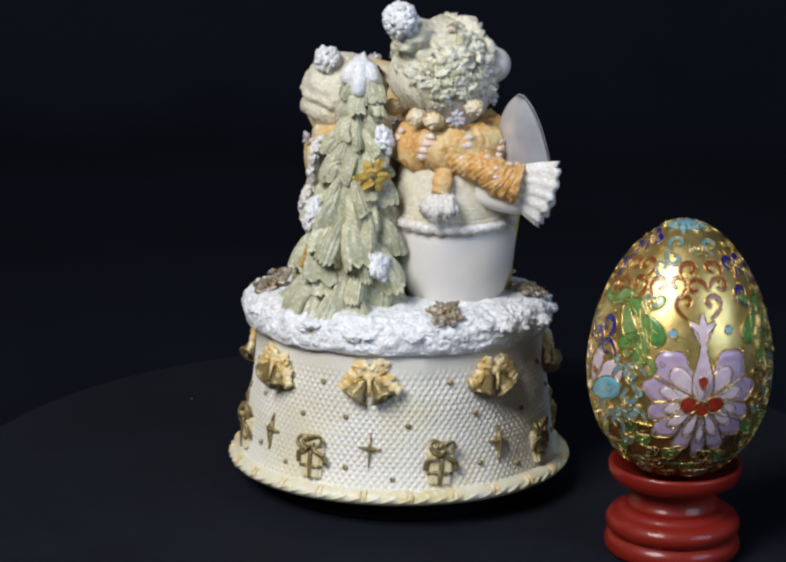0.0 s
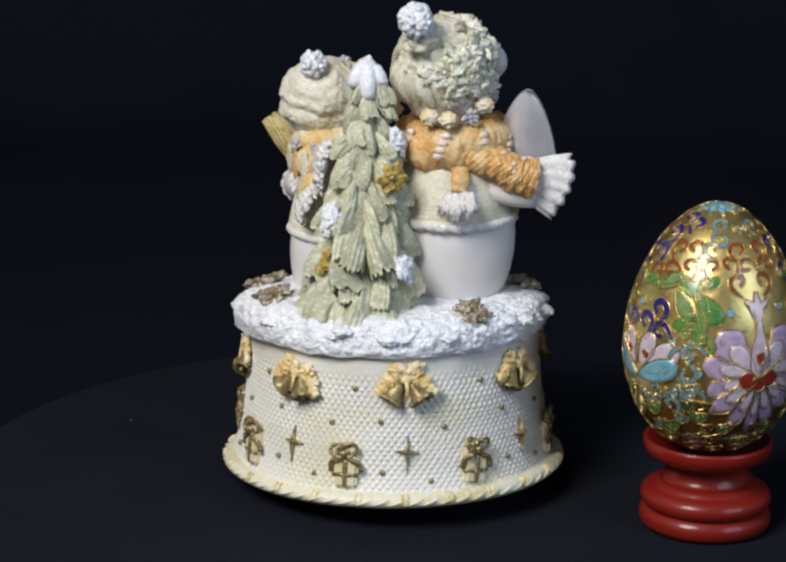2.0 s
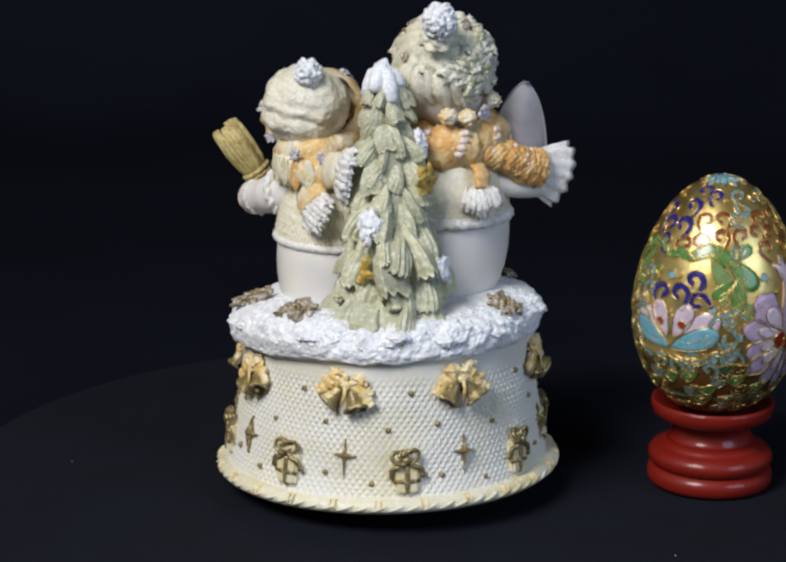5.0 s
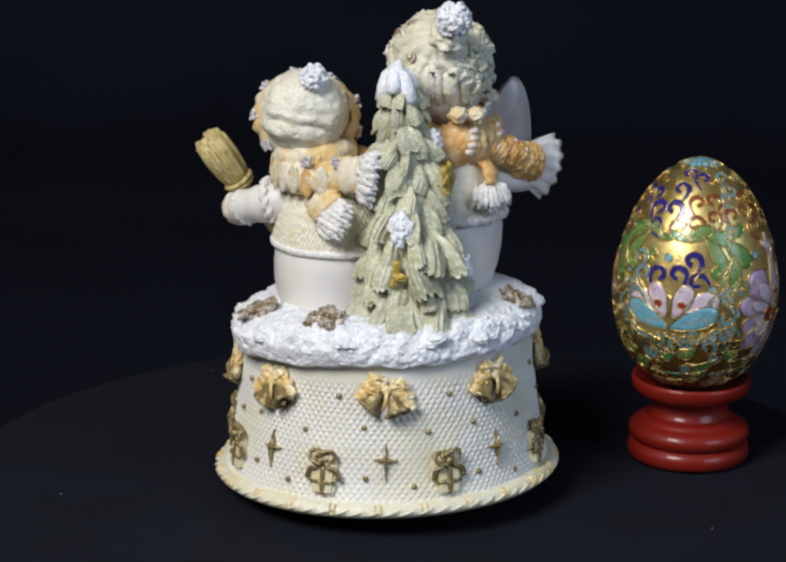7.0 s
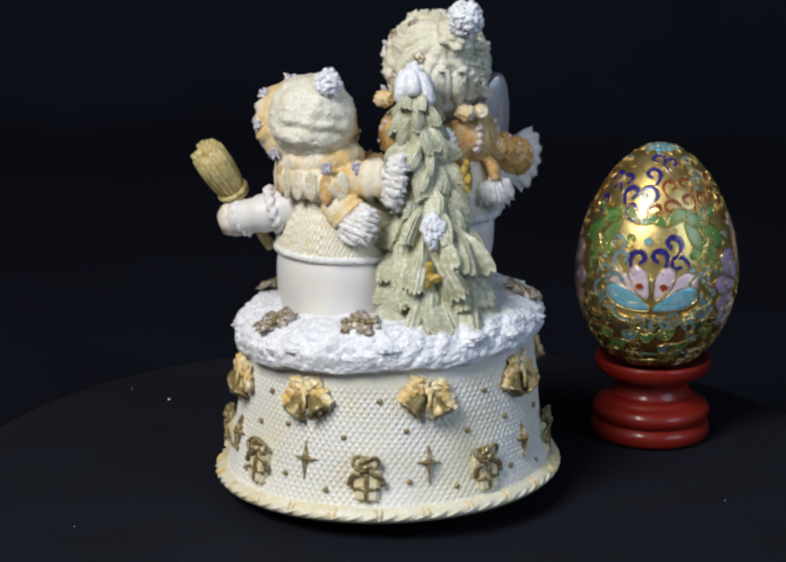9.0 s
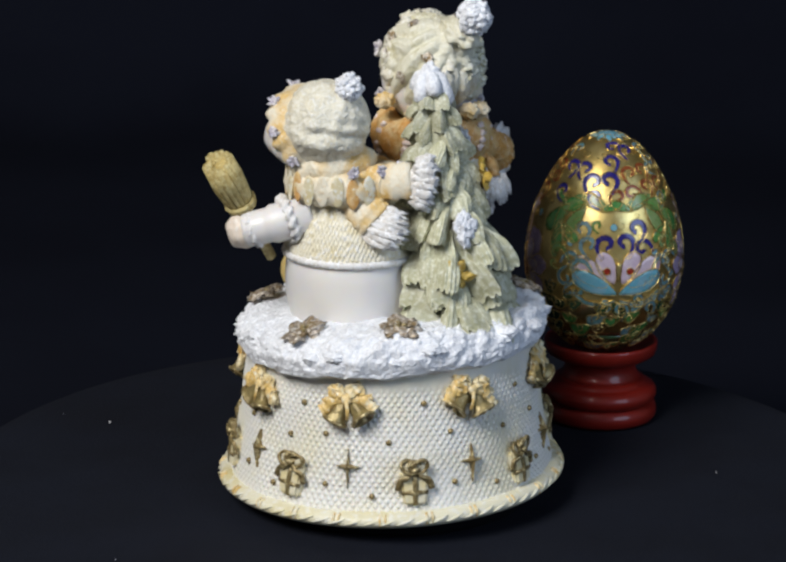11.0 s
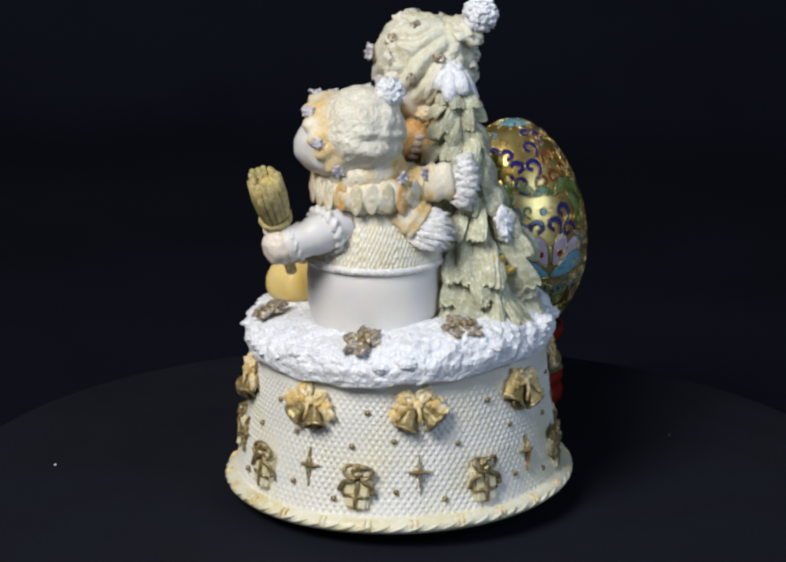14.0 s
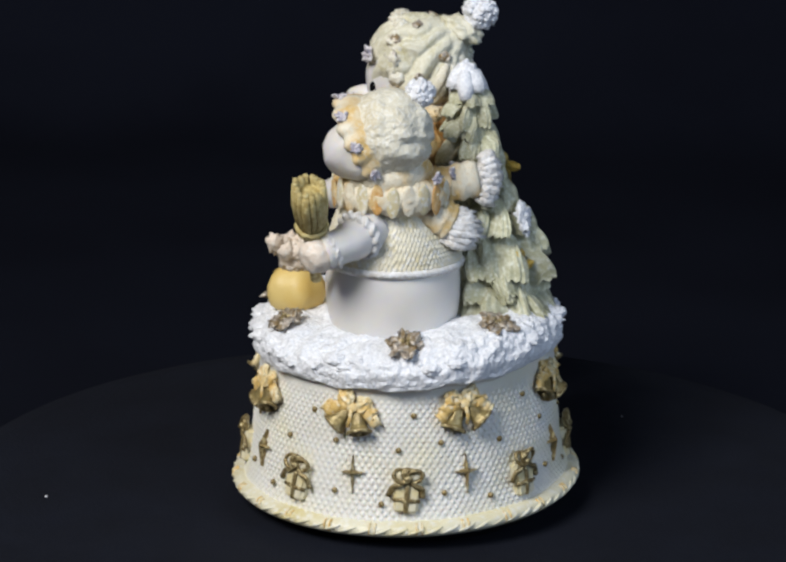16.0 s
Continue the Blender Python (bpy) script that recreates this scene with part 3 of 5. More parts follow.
def frond(width, seed):
    """A drooping fan-shaped branch along +x with fine ribs and a scalloped tip."""
    n, m, length = 26, 16, 0.0128
    lobes = 5 + seed % 3
    verts, faces = [], []
    for side in (1, -1):
        for i in range(m + 1):
            q = i / m
            for j in range(n + 1):
                u = j / n * 2 - 1
                w = width * (0.24 + 0.36 * q ** 0.8) * (1.0 if q < 0.8 else 1 - 0.9 * (q - 0.8) ** 1.3)
                reach = q * length * (1 - 0.42 * abs(u) ** 1.7 + 0.07 * q * abs(math.cos(lobes * math.pi * u / 2 + seed)))
                rib = 0.00062 * q * math.cos(lobes * math.pi * u + seed) + 0.00010 * math.cos(lobes * 3 * math.pi * u)
                wave = 0.0014 * noise.noise(Vector((q * 2.2, u * 1.8, seed * 3.7)))
                thick = 0.0022 * math.sqrt(max(0.0, 1 - u * u)) * math.sqrt(1 - q ** 6) * (1 - 0.3 * q) + 0.0003 * (1 - q ** 6)
                z = -0.0042 * q * q - 0.0046 * u * u * (0.55 + 0.45 * q) + wave + rib + side * thick
                verts.append((reach, u * w, z))
    k = (m + 1) * (n + 1)
    for i in range(m):
        for j in range(n):
            a = i * (n + 1) + j
            faces.append((a, a + n + 1, a + n + 2, a + 1))
            faces.append((k + a, k + a + 1, k + a + n + 2, k + a + n + 1))
    edge = [i * (n + 1) for i in range(m + 1)] + [m * (n + 1) + j for j in range(1, n + 1)] + [i * (n + 1) + n for i in range(m - 1, -1, -1)] + list(range(n - 1, 0, -1))
    faces += [(a, b, k + b, k + a) for a, b in zip(edge, edge[1:] + edge[:1])]
    return verts, faces


def fir_tree():
    rng = random.Random(21)
    zs = [0.060 + 0.071 * i / 20 for i in range(21)]
    core = [tree_axis(z) for z in zs]
    rad = [float(np.interp(z, (0.060, 0.075, 0.095, 0.115, 0.131), (0.0105, 0.0092, 0.0066, 0.0038, 0.0018))) for z in zs]
    tree = part("fir_tree", tube(core, rad, 20, up=(0, 1, 0), ripple=lambda s, a: 1 + 0.12 * math.sin(5 * a + s * 30)), TREE, BOX,
                "sage green fir tree with snow and mustard poinsettias")
    fronds = [mesh_of("branch", frond(w, r), TREE) for w, r in ((0.0074, 3), (0.0062, 5), (0.0084, 2), (0.0068, 8))]
    for tier, (z, r, count) in enumerate(((0.0655, 0.0192, 14), (0.0725, 0.0176, 13), (0.0785, 0.0162, 12), (0.0845, 0.0150, 11), (0.0905, 0.0136, 10), (0.0965, 0.0122, 9),
                                          (0.1025, 0.0106, 8), (0.1085, 0.0092, 8), (0.1140, 0.0076, 7), (0.1190, 0.0062, 6), (0.1235, 0.0050, 5))):
        ax = tree_axis(z)
        for k in range(count):
            a = 360 * (k + 0.5 * (tier % 2) + rng.uniform(-0.3, 0.3)) / count
            sc = rng.uniform(0.72, 1.05) * (0.48 + 0.52 * r / 0.018)
            c, s = math.cos(math.radians(a)), math.sin(math.radians(a))
            start = ax + Vector((c, s, 0)) * (r * 0.44)
            ob = part("branch", fronds[rng.randrange(4)], None, tree)
            if tier < 4:
                # the foot of the tree spreads out, most on one side
                sc *= 1.16 + 0.22 * max(0.0, math.cos(math.radians(a + 60))) ** 2
            droop = rng.uniform(14, 50)
            ob.matrix_basis = Matrix.Translation(start + Vector((0, 0, 0.0022 + rng.uniform(-0.001, 0.001)))) @ pose(0, 0, 0, 0, 0, a) @ pose(0, 0, 0, rng.uniform(-38, 38), droop, rng.uniform(-26, 26)) @ Matrix.Diagonal((sc, sc, sc, 1))
    top = [blob(tree_axis(0.1285), (0.0032, 0.0032, 0.0044), 4, 0.2, 2, seed=1)]
    for k in range(6):
        a = math.radians(k * 60 + 20)
        o = Vector((math.cos(a), math.sin(a), 0))
        ln = (0.0066, 0.0034, 0.0058, 0.0036, 0.0062, 0.0032)[k]
        top.append(tube([tree_axis(0.1300), tree_axis(0.1285) + o * 0.0022, tree_axis(0.1285 - ln * 0.5) + o * 0.0036, tree_axis(0.1285 - ln) + o * 0.0046, tree_axis(0.1282 - ln * 1.1) + o * 0.0046],
                        [0.0016, 0.0026, 0.0024, 0.0020, 0.0008], 14))
    part("snow_tip", join(top), SNOW, tree, "snow-covered tip of the tree")
    poinsettia(tree, (-0.0082, -0.0262, 0.1005), (0.25, -1, 0.2), 0.0054, 1)
    poinsettia(tree, (-0.0276, -0.0208, 0.0757), (-0.8, -0.6, 0.3), 0.0046, 2)
    snow_patch(tree, (-0.0250, -0.0228, 0.0890), (-0.8, -0.7, 0.3), 0.0042, 3)
    snow_patch(tree, (-0.0052, -0.0200, 0.1100), (0.6, -0.7, 0.3), 0.0036, 4)
    snow_patch(tree, (-0.0064, -0.0318, 0.0765), (0.4, -0.9, 0.3), 0.0040, 5)


fir_tree()


# ---- the snowmen ----
def ringed(ax, z, radius, thick, squash=1.0, mat=FUR, bumps=26, amp=0.18, tilt_xy=(0, 0), seed=0, n=120, fine=0.0):
    pts = [(ax[0] + radius * math.cos(2 * math.pi * i / n), ax[1] + radius * math.sin(2 * math.pi * i / n),
            z + tilt_xy[0] * math.cos(2 * math.pi * i / n) + tilt_xy[1] * math.sin(2 * math.pi * i / n)) for i in range(n)]
    return tube(pts, thick, 12 if not fine else 28, squash, closed=True,
                ripple=lambda s, a: 1 + fine * (noise.noise(Vector((s * 300, a * 5, 1))) + math.cos(260 * s) * math.cos(9 * a)) + amp * math.sin(bumps * 2 * math.pi * s + 2 * a) + amp * noise.noise(Vector((s * 60, a * 1.5, seed))))


def rosette(parent, c, out, size, mat, seed, label="small lilac-grey blossom"):
    rng = random.Random(seed)
    g = [blob((0, 0, size * 0.2), size * 0.3, 2)]
    for k in range(8):
        g.append(moved(petal(size * rng.uniform(0.75, 1.15), size * 0.5, size * 0.4, 0, 1, 2, 0, size * 0.16, k + seed), pose(0, 0, 0, rng.uniform(-25, 25), rng.uniform(-45, -10), k * 45 + rng.uniform(-14, 14))))
    ob = part("blossom", mesh_of("blossom", join(g), mat), None, parent, label)
    ob.matrix_basis = aim(c, out)


def fringe(parent, c, out, face, length, root, wide, seed, label="fluffy white scarf fringe"):
    """A fan of soft tassels; out points along them, face is the way the front looks."""
    rng = random.Random(seed)
    z = Vector(out).normalized()
    y = (Vector(face) - z * Vector(face).dot(z)).normalized()
    x = y.cross(z)
    g = [blob(Vector(c) + z * length * 0.35, (root * 0.9, 0.0014, length * 0.42), 3, 0.3, 2, rot=Matrix((x, y, z)).transposed(), seed=seed)]
    for layer, count in ((0, 9), (1, 8)):
        for k in range(count):
            u = (k / (count - 1) - 0.5) * 2 + rng.uniform(-0.06, 0.06)
            lean = 0.55 * u * (wide - root) / length * 2
            d = (z + x * lean + y * rng.uniform(-0.06, 0.10)).normalized()
            sx = (x - d * x.dot(d)).normalized()
            ln = length * rng.uniform(0.44, 0.54) * (1 - 0.18 * u * u) * (1.0 if layer == 0 else 0.8)
            p = Vector(c) + x * (u * (root + wide) * 0.46) + z * (length * 0.5 * (1 - 0.2 * u * u)) + y * (0.0006 + 0.0009 * layer - 0.0014 * u * u + rng.uniform(-0.0002, 0.0003))
            w = (root + wide) / 2 / count * rng.uniform(1.6, 2.1)
            g.append(blob(p, (w, 0.0011, ln), 3, 0.4, 1.8, rot=Matrix((sx, d.cross(sx), d)).transposed(), seed=k + seed, turb=True))
    part("fringe", join(g), FUR, parent, label)


def fluffy(c, r, seed, lumps=130):
    """A pompom of many small clumps."""
    rng = random.Random(seed)
    g = [blob(c, r * 0.86, 3, 0.2, 3, seed=seed)]
    for k in range(lumps):
        v = Vector((rng.gauss(0, 1), rng.gauss(0, 1), rng.gauss(0, 1))).normalized()
        g.append(blob(Vector(c) + v * r * 0.86, r * rng.uniform(0.13, 0.23), 2, 0.5, 2, seed=k, turb=True))
    return join(g)


def snowman_tall():
    ax = (0.0148, -0.0090)
    body = [(0.0100, 0.0590), (0.0122, 0.0610), (0.0140, 0.0640), (0.0155, 0.0690), (0.0164, 0.0745), (0.0166, 0.0800), (0.0162, 0.0860), (0.0100, 0.0880)]
    man = part("snowman", lathe(body, 72, ax, lift=lambda a, s, r, z: (r * (1 + 0.008 * math.sin(3 * a + 40 * z) + 0.11 * max(0.0, math.cos(a)) ** 2), z)), PEARL, BOX,
               "pearly snowman with pale green hat and orange scarf")
    vest = [(0.0150, 0.0835), (0.0176, 0.0850), (0.0176, 0.0880), (0.0172, 0.0920), (0.0164, 0.0965), (0.0152, 0.1010), (0.0134, 0.1050), (0.0105, 0.1090), (0.006, 0.111)]
    fine = [(np.interp(t, range(len(vest)), [v[0] for v in vest]), np.interp(t, range(len(vest)), [v[1] for v in vest])) for t in np.linspace(0, len(vest) - 1, 60)]
    part("vest", lathe(fine, 140, ax, lift=lambda a, s, r, z: (r + 0.00022 * math.sin(z * 2 * math.pi / 0.0013 + 1.2 * math.sin(4 * a)) + 0.0003 * noise.noise(Vector((math.cos(a) * 4, math.sin(a) * 4, z * 200))), z)),
         VEST, man, "ivory ribbed vest")
    part("vest_trim", ringed(ax, 0.0852, 0.0172, 0.0017, 0.9, bumps=30, amp=0.22, seed=1), FUR, man, "white fur trim")
    # neck scarf with pale checks
    nc = (0.0142, -0.0092)
    scarf = part("scarf", ringed(nc, 0.1075, 0.0120, 0.0054, 1.20, bumps=9, amp=0.10, seed=2, tilt_xy=(0.0008, 0.0004), n=220, fine=0.05), ORANGE, man, "orange checked wool scarf")
    rng = random.Random(8)
    for k in range(9):
        a0 = math.radians(k * 40 - 118)
        for i, dz in enumerate((-0.0038, -0.0018, 0.0002, 0.0022, 0.0042)):
            if (i + k * 3) % 5 == 0:
                continue
            a = a0 + dz * 18
            rr = 0.0120 + 0.0056 * math.sqrt(max(0.05, 1 - (dz / 0.0065) ** 2))
            part("check", moved(blob((0, 0, 0), (0.0016, 0.0010, 0.0007), 2, 0.4, 2, seed=k + i), aim((nc[0] + rr * math.cos(a), nc[1] + rr * math.sin(a), 0.1075 + dz), (math.cos(a), math.sin(a), dz * 100))), PINK, scarf)
    # the long end that blows out sideways over the arm
    pts = curve_points([(0.0150, -0.0222, 0.1050), (0.0230, -0.0252, 0.1030), (0.0285, -0.0262, 0.1000), (0.0335, -0.0268, 0.0988)], 72)
    tail = part("scarf_tail", tube(pts, [0.0042 + 0.0016 * (i / 72) + 0.00015 * math.sin(i * 0.6) for i in range(73)], 56, 1.0, ripple=lambda s, a: 1 + 0.10 * noise.noise(Vector((s * 16, math.cos(a) * 2.5, math.sin(a) * 2.5))) + 0.06 * math.cos(100 * s) * math.cos(11 * a)), ORANGE, man, "wind-blown orange scarf end")
    rng = random.Random(9)
    for k in range(26):
        i = 3 * rng.choice((8, 11, 14, 17, 20))
        a = rng.uniform(0, 6.28)
        v = Vector((0.25, math.cos(a), math.sin(a)))
        part("check", moved(blob((0, 0, 0), (0.0010, 0.0008, 0.0006), 2, 0.3, 2, seed=k), aim(pts[i] + v.normalized() * (0.0040 + 0.0018 * i / 72), v)), PINK, tail)
    # flared, pleated mouth of the scarf end
    d, n, m = Vector((0.95, -0.16, -0.26)).normalized(), 110, 9
    sx = d.cross(Vector((0, 0, 1))).normalized()
    sy = sx.cross(d)
    v, f = [], []
    for i in range(2 * m + 1):
        s = i / m if i <= m else 2 - i / m
        inner = 0.0012 if i > m else 0.0
        for j in range(n):
            a = 2 * math.pi * j / n
            pl = math.cos(13 * a + math.sin(3 * a)) + 0.5 * noise.noise(Vector((math.cos(a) * 4, math.sin(a) * 4, s * 3)))
            r = 0.0050 + 0.0042 * s ** 0.9 - inner + 0.00055 * pl * min(1.0, 0.25 + s)
            q = Vector((0.0312, -0.0254, 0.0990)) + d * (s * (0.0118 + 0.0012 * math.sin(2 * a + 1) + 0.0004 * pl))
            v.append(q + sx * (0.42 * r * math.cos(a)) + sy * (r * 1.05 * math.sin(a)))
    for i in range(2 * m):
        for j in range(n):
            k = (j + 1) % n
            f.append((i * n + j, i * n + k, (i + 1) * n + k, (i + 1) * n + j))
    part("fringe", (v, f), FUR, man, "flared white pleated end of the scarf")
    part("scarf_tail", tube(curve_points([(0.0120, -0.0215, 0.1040), (0.0118, -0.0265, 0.1005), (0.0108, -0.0285, 0.0960)], 12), [0.0027 + 0.0003 * math.sin(i) for i in range(13)], 16, 0.6, up=(0, 1, 0)), ORANGE, man, "short hanging scarf end")
    fringe(man, (0.0106, -0.0278, 0.0966), (-0.05, -0.25, -1), (-0.5, -0.85, 0), 0.0086, 0.0036, 0.0066, 4)
    # white arm under the wind-blown scarf, holding the shovel
    part("arm", tube(curve_points([(0.0200, -0.0190, 0.0960), (0.0275, -0.0232, 0.0942), (0.0350, -0.0240, 0.0935), (0.0385, -0.0225, 0.0945)], 14),
                     [0.0044, 0.0043, 0.0042, 0.0041, 0.0040, 0.0040, 0.0040, 0.0040, 0.0040, 0.0040, 0.0040, 0.0039, 0.0036, 0.0030, 0.0016], 16), PEARL, man, "pearly white arm")
    # head, nose, eyes
    head = part("head", blob((0.0128, -0.0080, 0.1245), (0.0134, 0.0134, 0.0138), 4, 0.02, 1.5), PEARL, man, "pearly white round head")
    part("nose", moved(lathe([(0.0006, 0.0068), (0.0016, 0.0055), (0.0026, 0.0030), (0.0031, 0.0), (0.0028, -0.0016)], 24), aim((0.0218, 0.0012, 0.1185), (0.80, 0.60, 0.0))), PEARL, head, "stubby pale nose")
    part("cheek", blob((0.0256, -0.0070, 0.1294), 0.0052, 3, 0.03, 2), PEARL, head)
    for d in (-33, 33):
        a = math.radians(60 + d)
        part("eye", blob((0.0128 + 0.0132 * math.cos(a), -0.0080 + 0.0132 * math.sin(a), 0.1226), (0.0012, 0.0012, 0.0018), 3), BLACK, head, "small black eye")
    # hat
    hc = Vector((0.0110, -0.0088, 0.1288))
    face = Vector((0.62, 0.785, 0))
    crown = Vector((-0.62, -0.60, 0.62)).normalized()
    cx = crown.cross(Vector((0, 0, 1))).normalized()
    cy = crown.cross(cx)
    vs, fs = ico(6)
    shape = []
    for v in vs:
        # folds sweep from the brim up to the pompom, curls cover the back
        a = math.atan2(v.dot(cy), v.dot(cx)) + 0.30 * noise.noise(v * 1.6)
        polar = math.sqrt(max(0.0, 1 - v.dot(crown) ** 2))
        fold = (abs(math.sin(5.5 * a + 0.8 * v.dot(crown))) ** 0.8 - 0.55) * 0.0019 * polar
        curl = (abs(noise.noise(v * 3.6)) * 2 - 0.4) * 0.0017 + noise.noise(v * 9) * 0.0005
        w = min(1.0, max(0.0, 0.5 + 1.6 * v.dot(Vector((0.45, -0.88, 0)))))
        k = 1.25 * fold * (1 - w) + curl * (0.15 + 0.60 * w) + noise.noise(v * 16) * 0.00025
        peak = 0.0022 * max(0.0, v.dot(crown)) ** 6
        shape.append(hc + Vector((v.x * 0.0138, v.y * 0.0138, v.z * 0.0142)) + v * (k + peak))
    hat = part("hat", (shape, fs), KNIT_GREEN, man, "pale green knitted hat with sweeping folds")
    rng = random.Random(31)
    count = 0
    while count < 22:
        # leafy sprigs cover the side away from the folds
        v = Vector((rng.gauss(0, 1), rng.gauss(0, 1), rng.gauss(0, 1))).normalized()
        if v.z < -0.75 or v.dot(face) > 0.55 or v.dot(Vector((0.45, -0.88, 0))) < 0.50 or v.dot(crown) > 0.80:
            continue
        p = hc + Vector((v.x * 0.0136, v.y * 0.0136, v.z * 0.0140))
        g = [blob((0, 0, 0.0004), 0.0007, 2)]
        for i in range(6):
            g.append(moved(petal(rng.uniform(0.0032, 0.0056), 0.0030, 0.0023, 0.0006, 1, 3, 0.0004, 0.0010, i + count), pose(0, 0, 0, rng.uniform(-30, 30), rng.uniform(-34, -2), i * 60 + rng.uniform(-22, 22))))
        part("leaf_sprig", moved(join(g), aim(p, v) @ pose(0, 0, 0, 0, 0, rng.uniform(0, 60))), FROST_LEAF, hat, "pale frosted green leaf sprig")
        count += 1
    # rolled strands fan down the back
    for k in range(9):
        az, thick = -194 + 11 * k + rng.uniform(-4, 4), rng.uniform(0.75, 1.3)
        top, low = rng.uniform(-0.05, 0.40), rng.uniform(-0.90, -0.62)
        pts = []
        for i in range(13):
            el = top + (low - top) * i / 12
            b = math.radians(-150 + (az + 150) * (0.50 + 0.50 * (i / 12) ** 0.7))
            pts.append(hc + Vector((math.cos(el) * math.cos(b) * 0.0139, math.cos(el) * math.sin(b) * 0.0139, math.sin(el) * 0.0143)))
        part("strand", tube(pts, [0.0004 + 0.0013 * thick * math.sin(math.pi * (i + 0.4) / 12.6) ** 0.8 for i in range(13)], 16, ripple=lambda q, a: 1 + 0.07 * math.sin(7 * a + q * 5) + 0.08 * noise.noise(Vector((q * 5, math.cos(a), k)))), KNIT_CREAM, hat, "cream rolled strand")
    for k, q in enumerate(((-0.9, 0.1, 0.25), (-0.8, -0.35, 0.35), (-0.75, 0.4, -0.25), (-0.5, 0.7, 0.5), (-0.95, -0.2, -0.1), (-0.4, 0.2, 0.9), (-0.2, -0.9, 0.3), (0.4, -0.85, 0.4), (0.1, -0.6, 0.8), (-0.5, 0.85, 0.1), (0.5, -0.8, -0.2))):
        v = Vector(q).normalized()
        part("leaf_speck", moved(petal(0.0042, 0.0024, 0.0012, 0.0003, 1, 3, 0, 0.0006, k), aim(hc + Vector((v.x * 0.0140, v.y * 0.0140, v.z * 0.0144)), v) @ pose(0, 0, 0, 0, -14, k * 50)), BROWN_GOLD, hat, "tiny brown-gold leaf")
    part("hat_peak", blob((0.0022, -0.0182, 0.1392), (0.0062, 0.0052, 0.0036), 4, 0.25, 2.2, rot=pose(0, 0, 0, 0, -25, 48)), KNIT_GREEN, hat)
    part("pompom", fluffy((-0.0010, -0.0222, 0.1443), 0.0051, 3), SNOW, hat, "fluffy white pompom")
    for k in range(30):
        a = 2 * math.pi * k / 30
        side = Vector((-0.785, 0.62, 0))
        p = Vector((0.0128, -0.0080, 0.1290)) + face * 0.0040 + side * (0.0128 * math.cos(a)) + Vector((0, 0, 0.0126 * math.sin(a)))
        part("brim_curl", blob(p - face * (0.0008 * (k % 3)), 0.0019 + 0.0005 * (k * 7 % 4) / 2, 3, 0.45, 1.9, seed=k, turb=True), KNIT_CREAM, hat, "curly cream hat brim")
    for k, (p, o) in enumerate((((0.0150, -0.0228, 0.1168), (0.3, -1, -0.1)), ((0.0238, -0.0160, 0.1300), (0.8, -0.6, 0.2)), ((0.0060, 0.0040, 0.1200), (-0.5, 0.8, -0.2)),
                               ((0.0130, 0.0060, 0.1320), (0, 1, 0.2)), ((0.0250, -0.0120, 0.1215), (0.8, -0.6, 0)))):
        rosette(man, p, o, 0.0030, BLOSSOM, k)
    for k, (p, o) in enumerate((((0.0200, -0.0205, 0.1195), (0.5, -0.8, 0)), ((0.0090, -0.0235, 0.1160), (0, -1, -0.2)), ((0.0040, -0.0210, 0.1165), (-0.4, -0.9, -0.2)),
                               ((0.0020, 0.0030, 0.1190), (-0.8, 0.5, -0.1)), ((-0.0030, -0.0060, 0.1165), (-1, 0, 0)))):
        part("wool_knot", blob(p, (0.0028, 0.0028, 0.0024), 4, 0.28, 2.2, seed=k + 20, turb=True), AMBER, man, "amber wool knot")
    # shovel
    shovel = []
    lt, rt, tip = Vector((0.0258, -0.0138, 0.1080)), Vector((0.0420, -0.0215, 0.1045)), Vector((0.0330, -0.0213, 0.1232))
    mid = (lt + rt) / 2
    across, upv = (rt - lt).normalized(), (tip - mid).normalized()
    nrm = across.cross(upv).normalized()
    n, m = 20, 22
    v, f = [], []
    for side in (0, 1):
        for i in range(m + 1):
            s = i / m
            w = max(0.0007, 0.0096 * (1 - s ** 1.75) ** 0.60 if s < 0.999 else 0.0)
            for j in range(n + 1):
                u = j / n * 2 - 1
                dish = 0.0042 * (1 - abs(u) ** 1.6) * (w / 0.0094) * (1 - 0.25 * s)
                v.append(mid + across * (u * w) + upv * (-0.010 + s * ((tip - mid).length + 0.010)) + nrm * (dish - 0.0011 * side))
    k0 = (m + 1) * (n + 1)
    for i in range(m):
        for j in range(n):
            a = i * (n + 1) + j
            f.append((a, a + 1, a + n + 2, a + n + 1))
            f.append((k0 + a, k0 + a + n + 1, k0 + a + n + 2, k0 + a + 1))
    edge = [i * (n + 1) for i in range(m + 1)] + [m * (n + 1) + j for j in range(1, n + 1)] + [i * (n + 1) + n for i in range(m - 1, -1, -1)] + list(range(n - 1, 0, -1))
    for a, b in zip(edge, edge[1:] + edge[:1]):
        f.append((b, a, k0 + a, k0 + b))
    part("shovel_blade", (v, f), SILVER, man, "pearl silver pointed shovel blade")
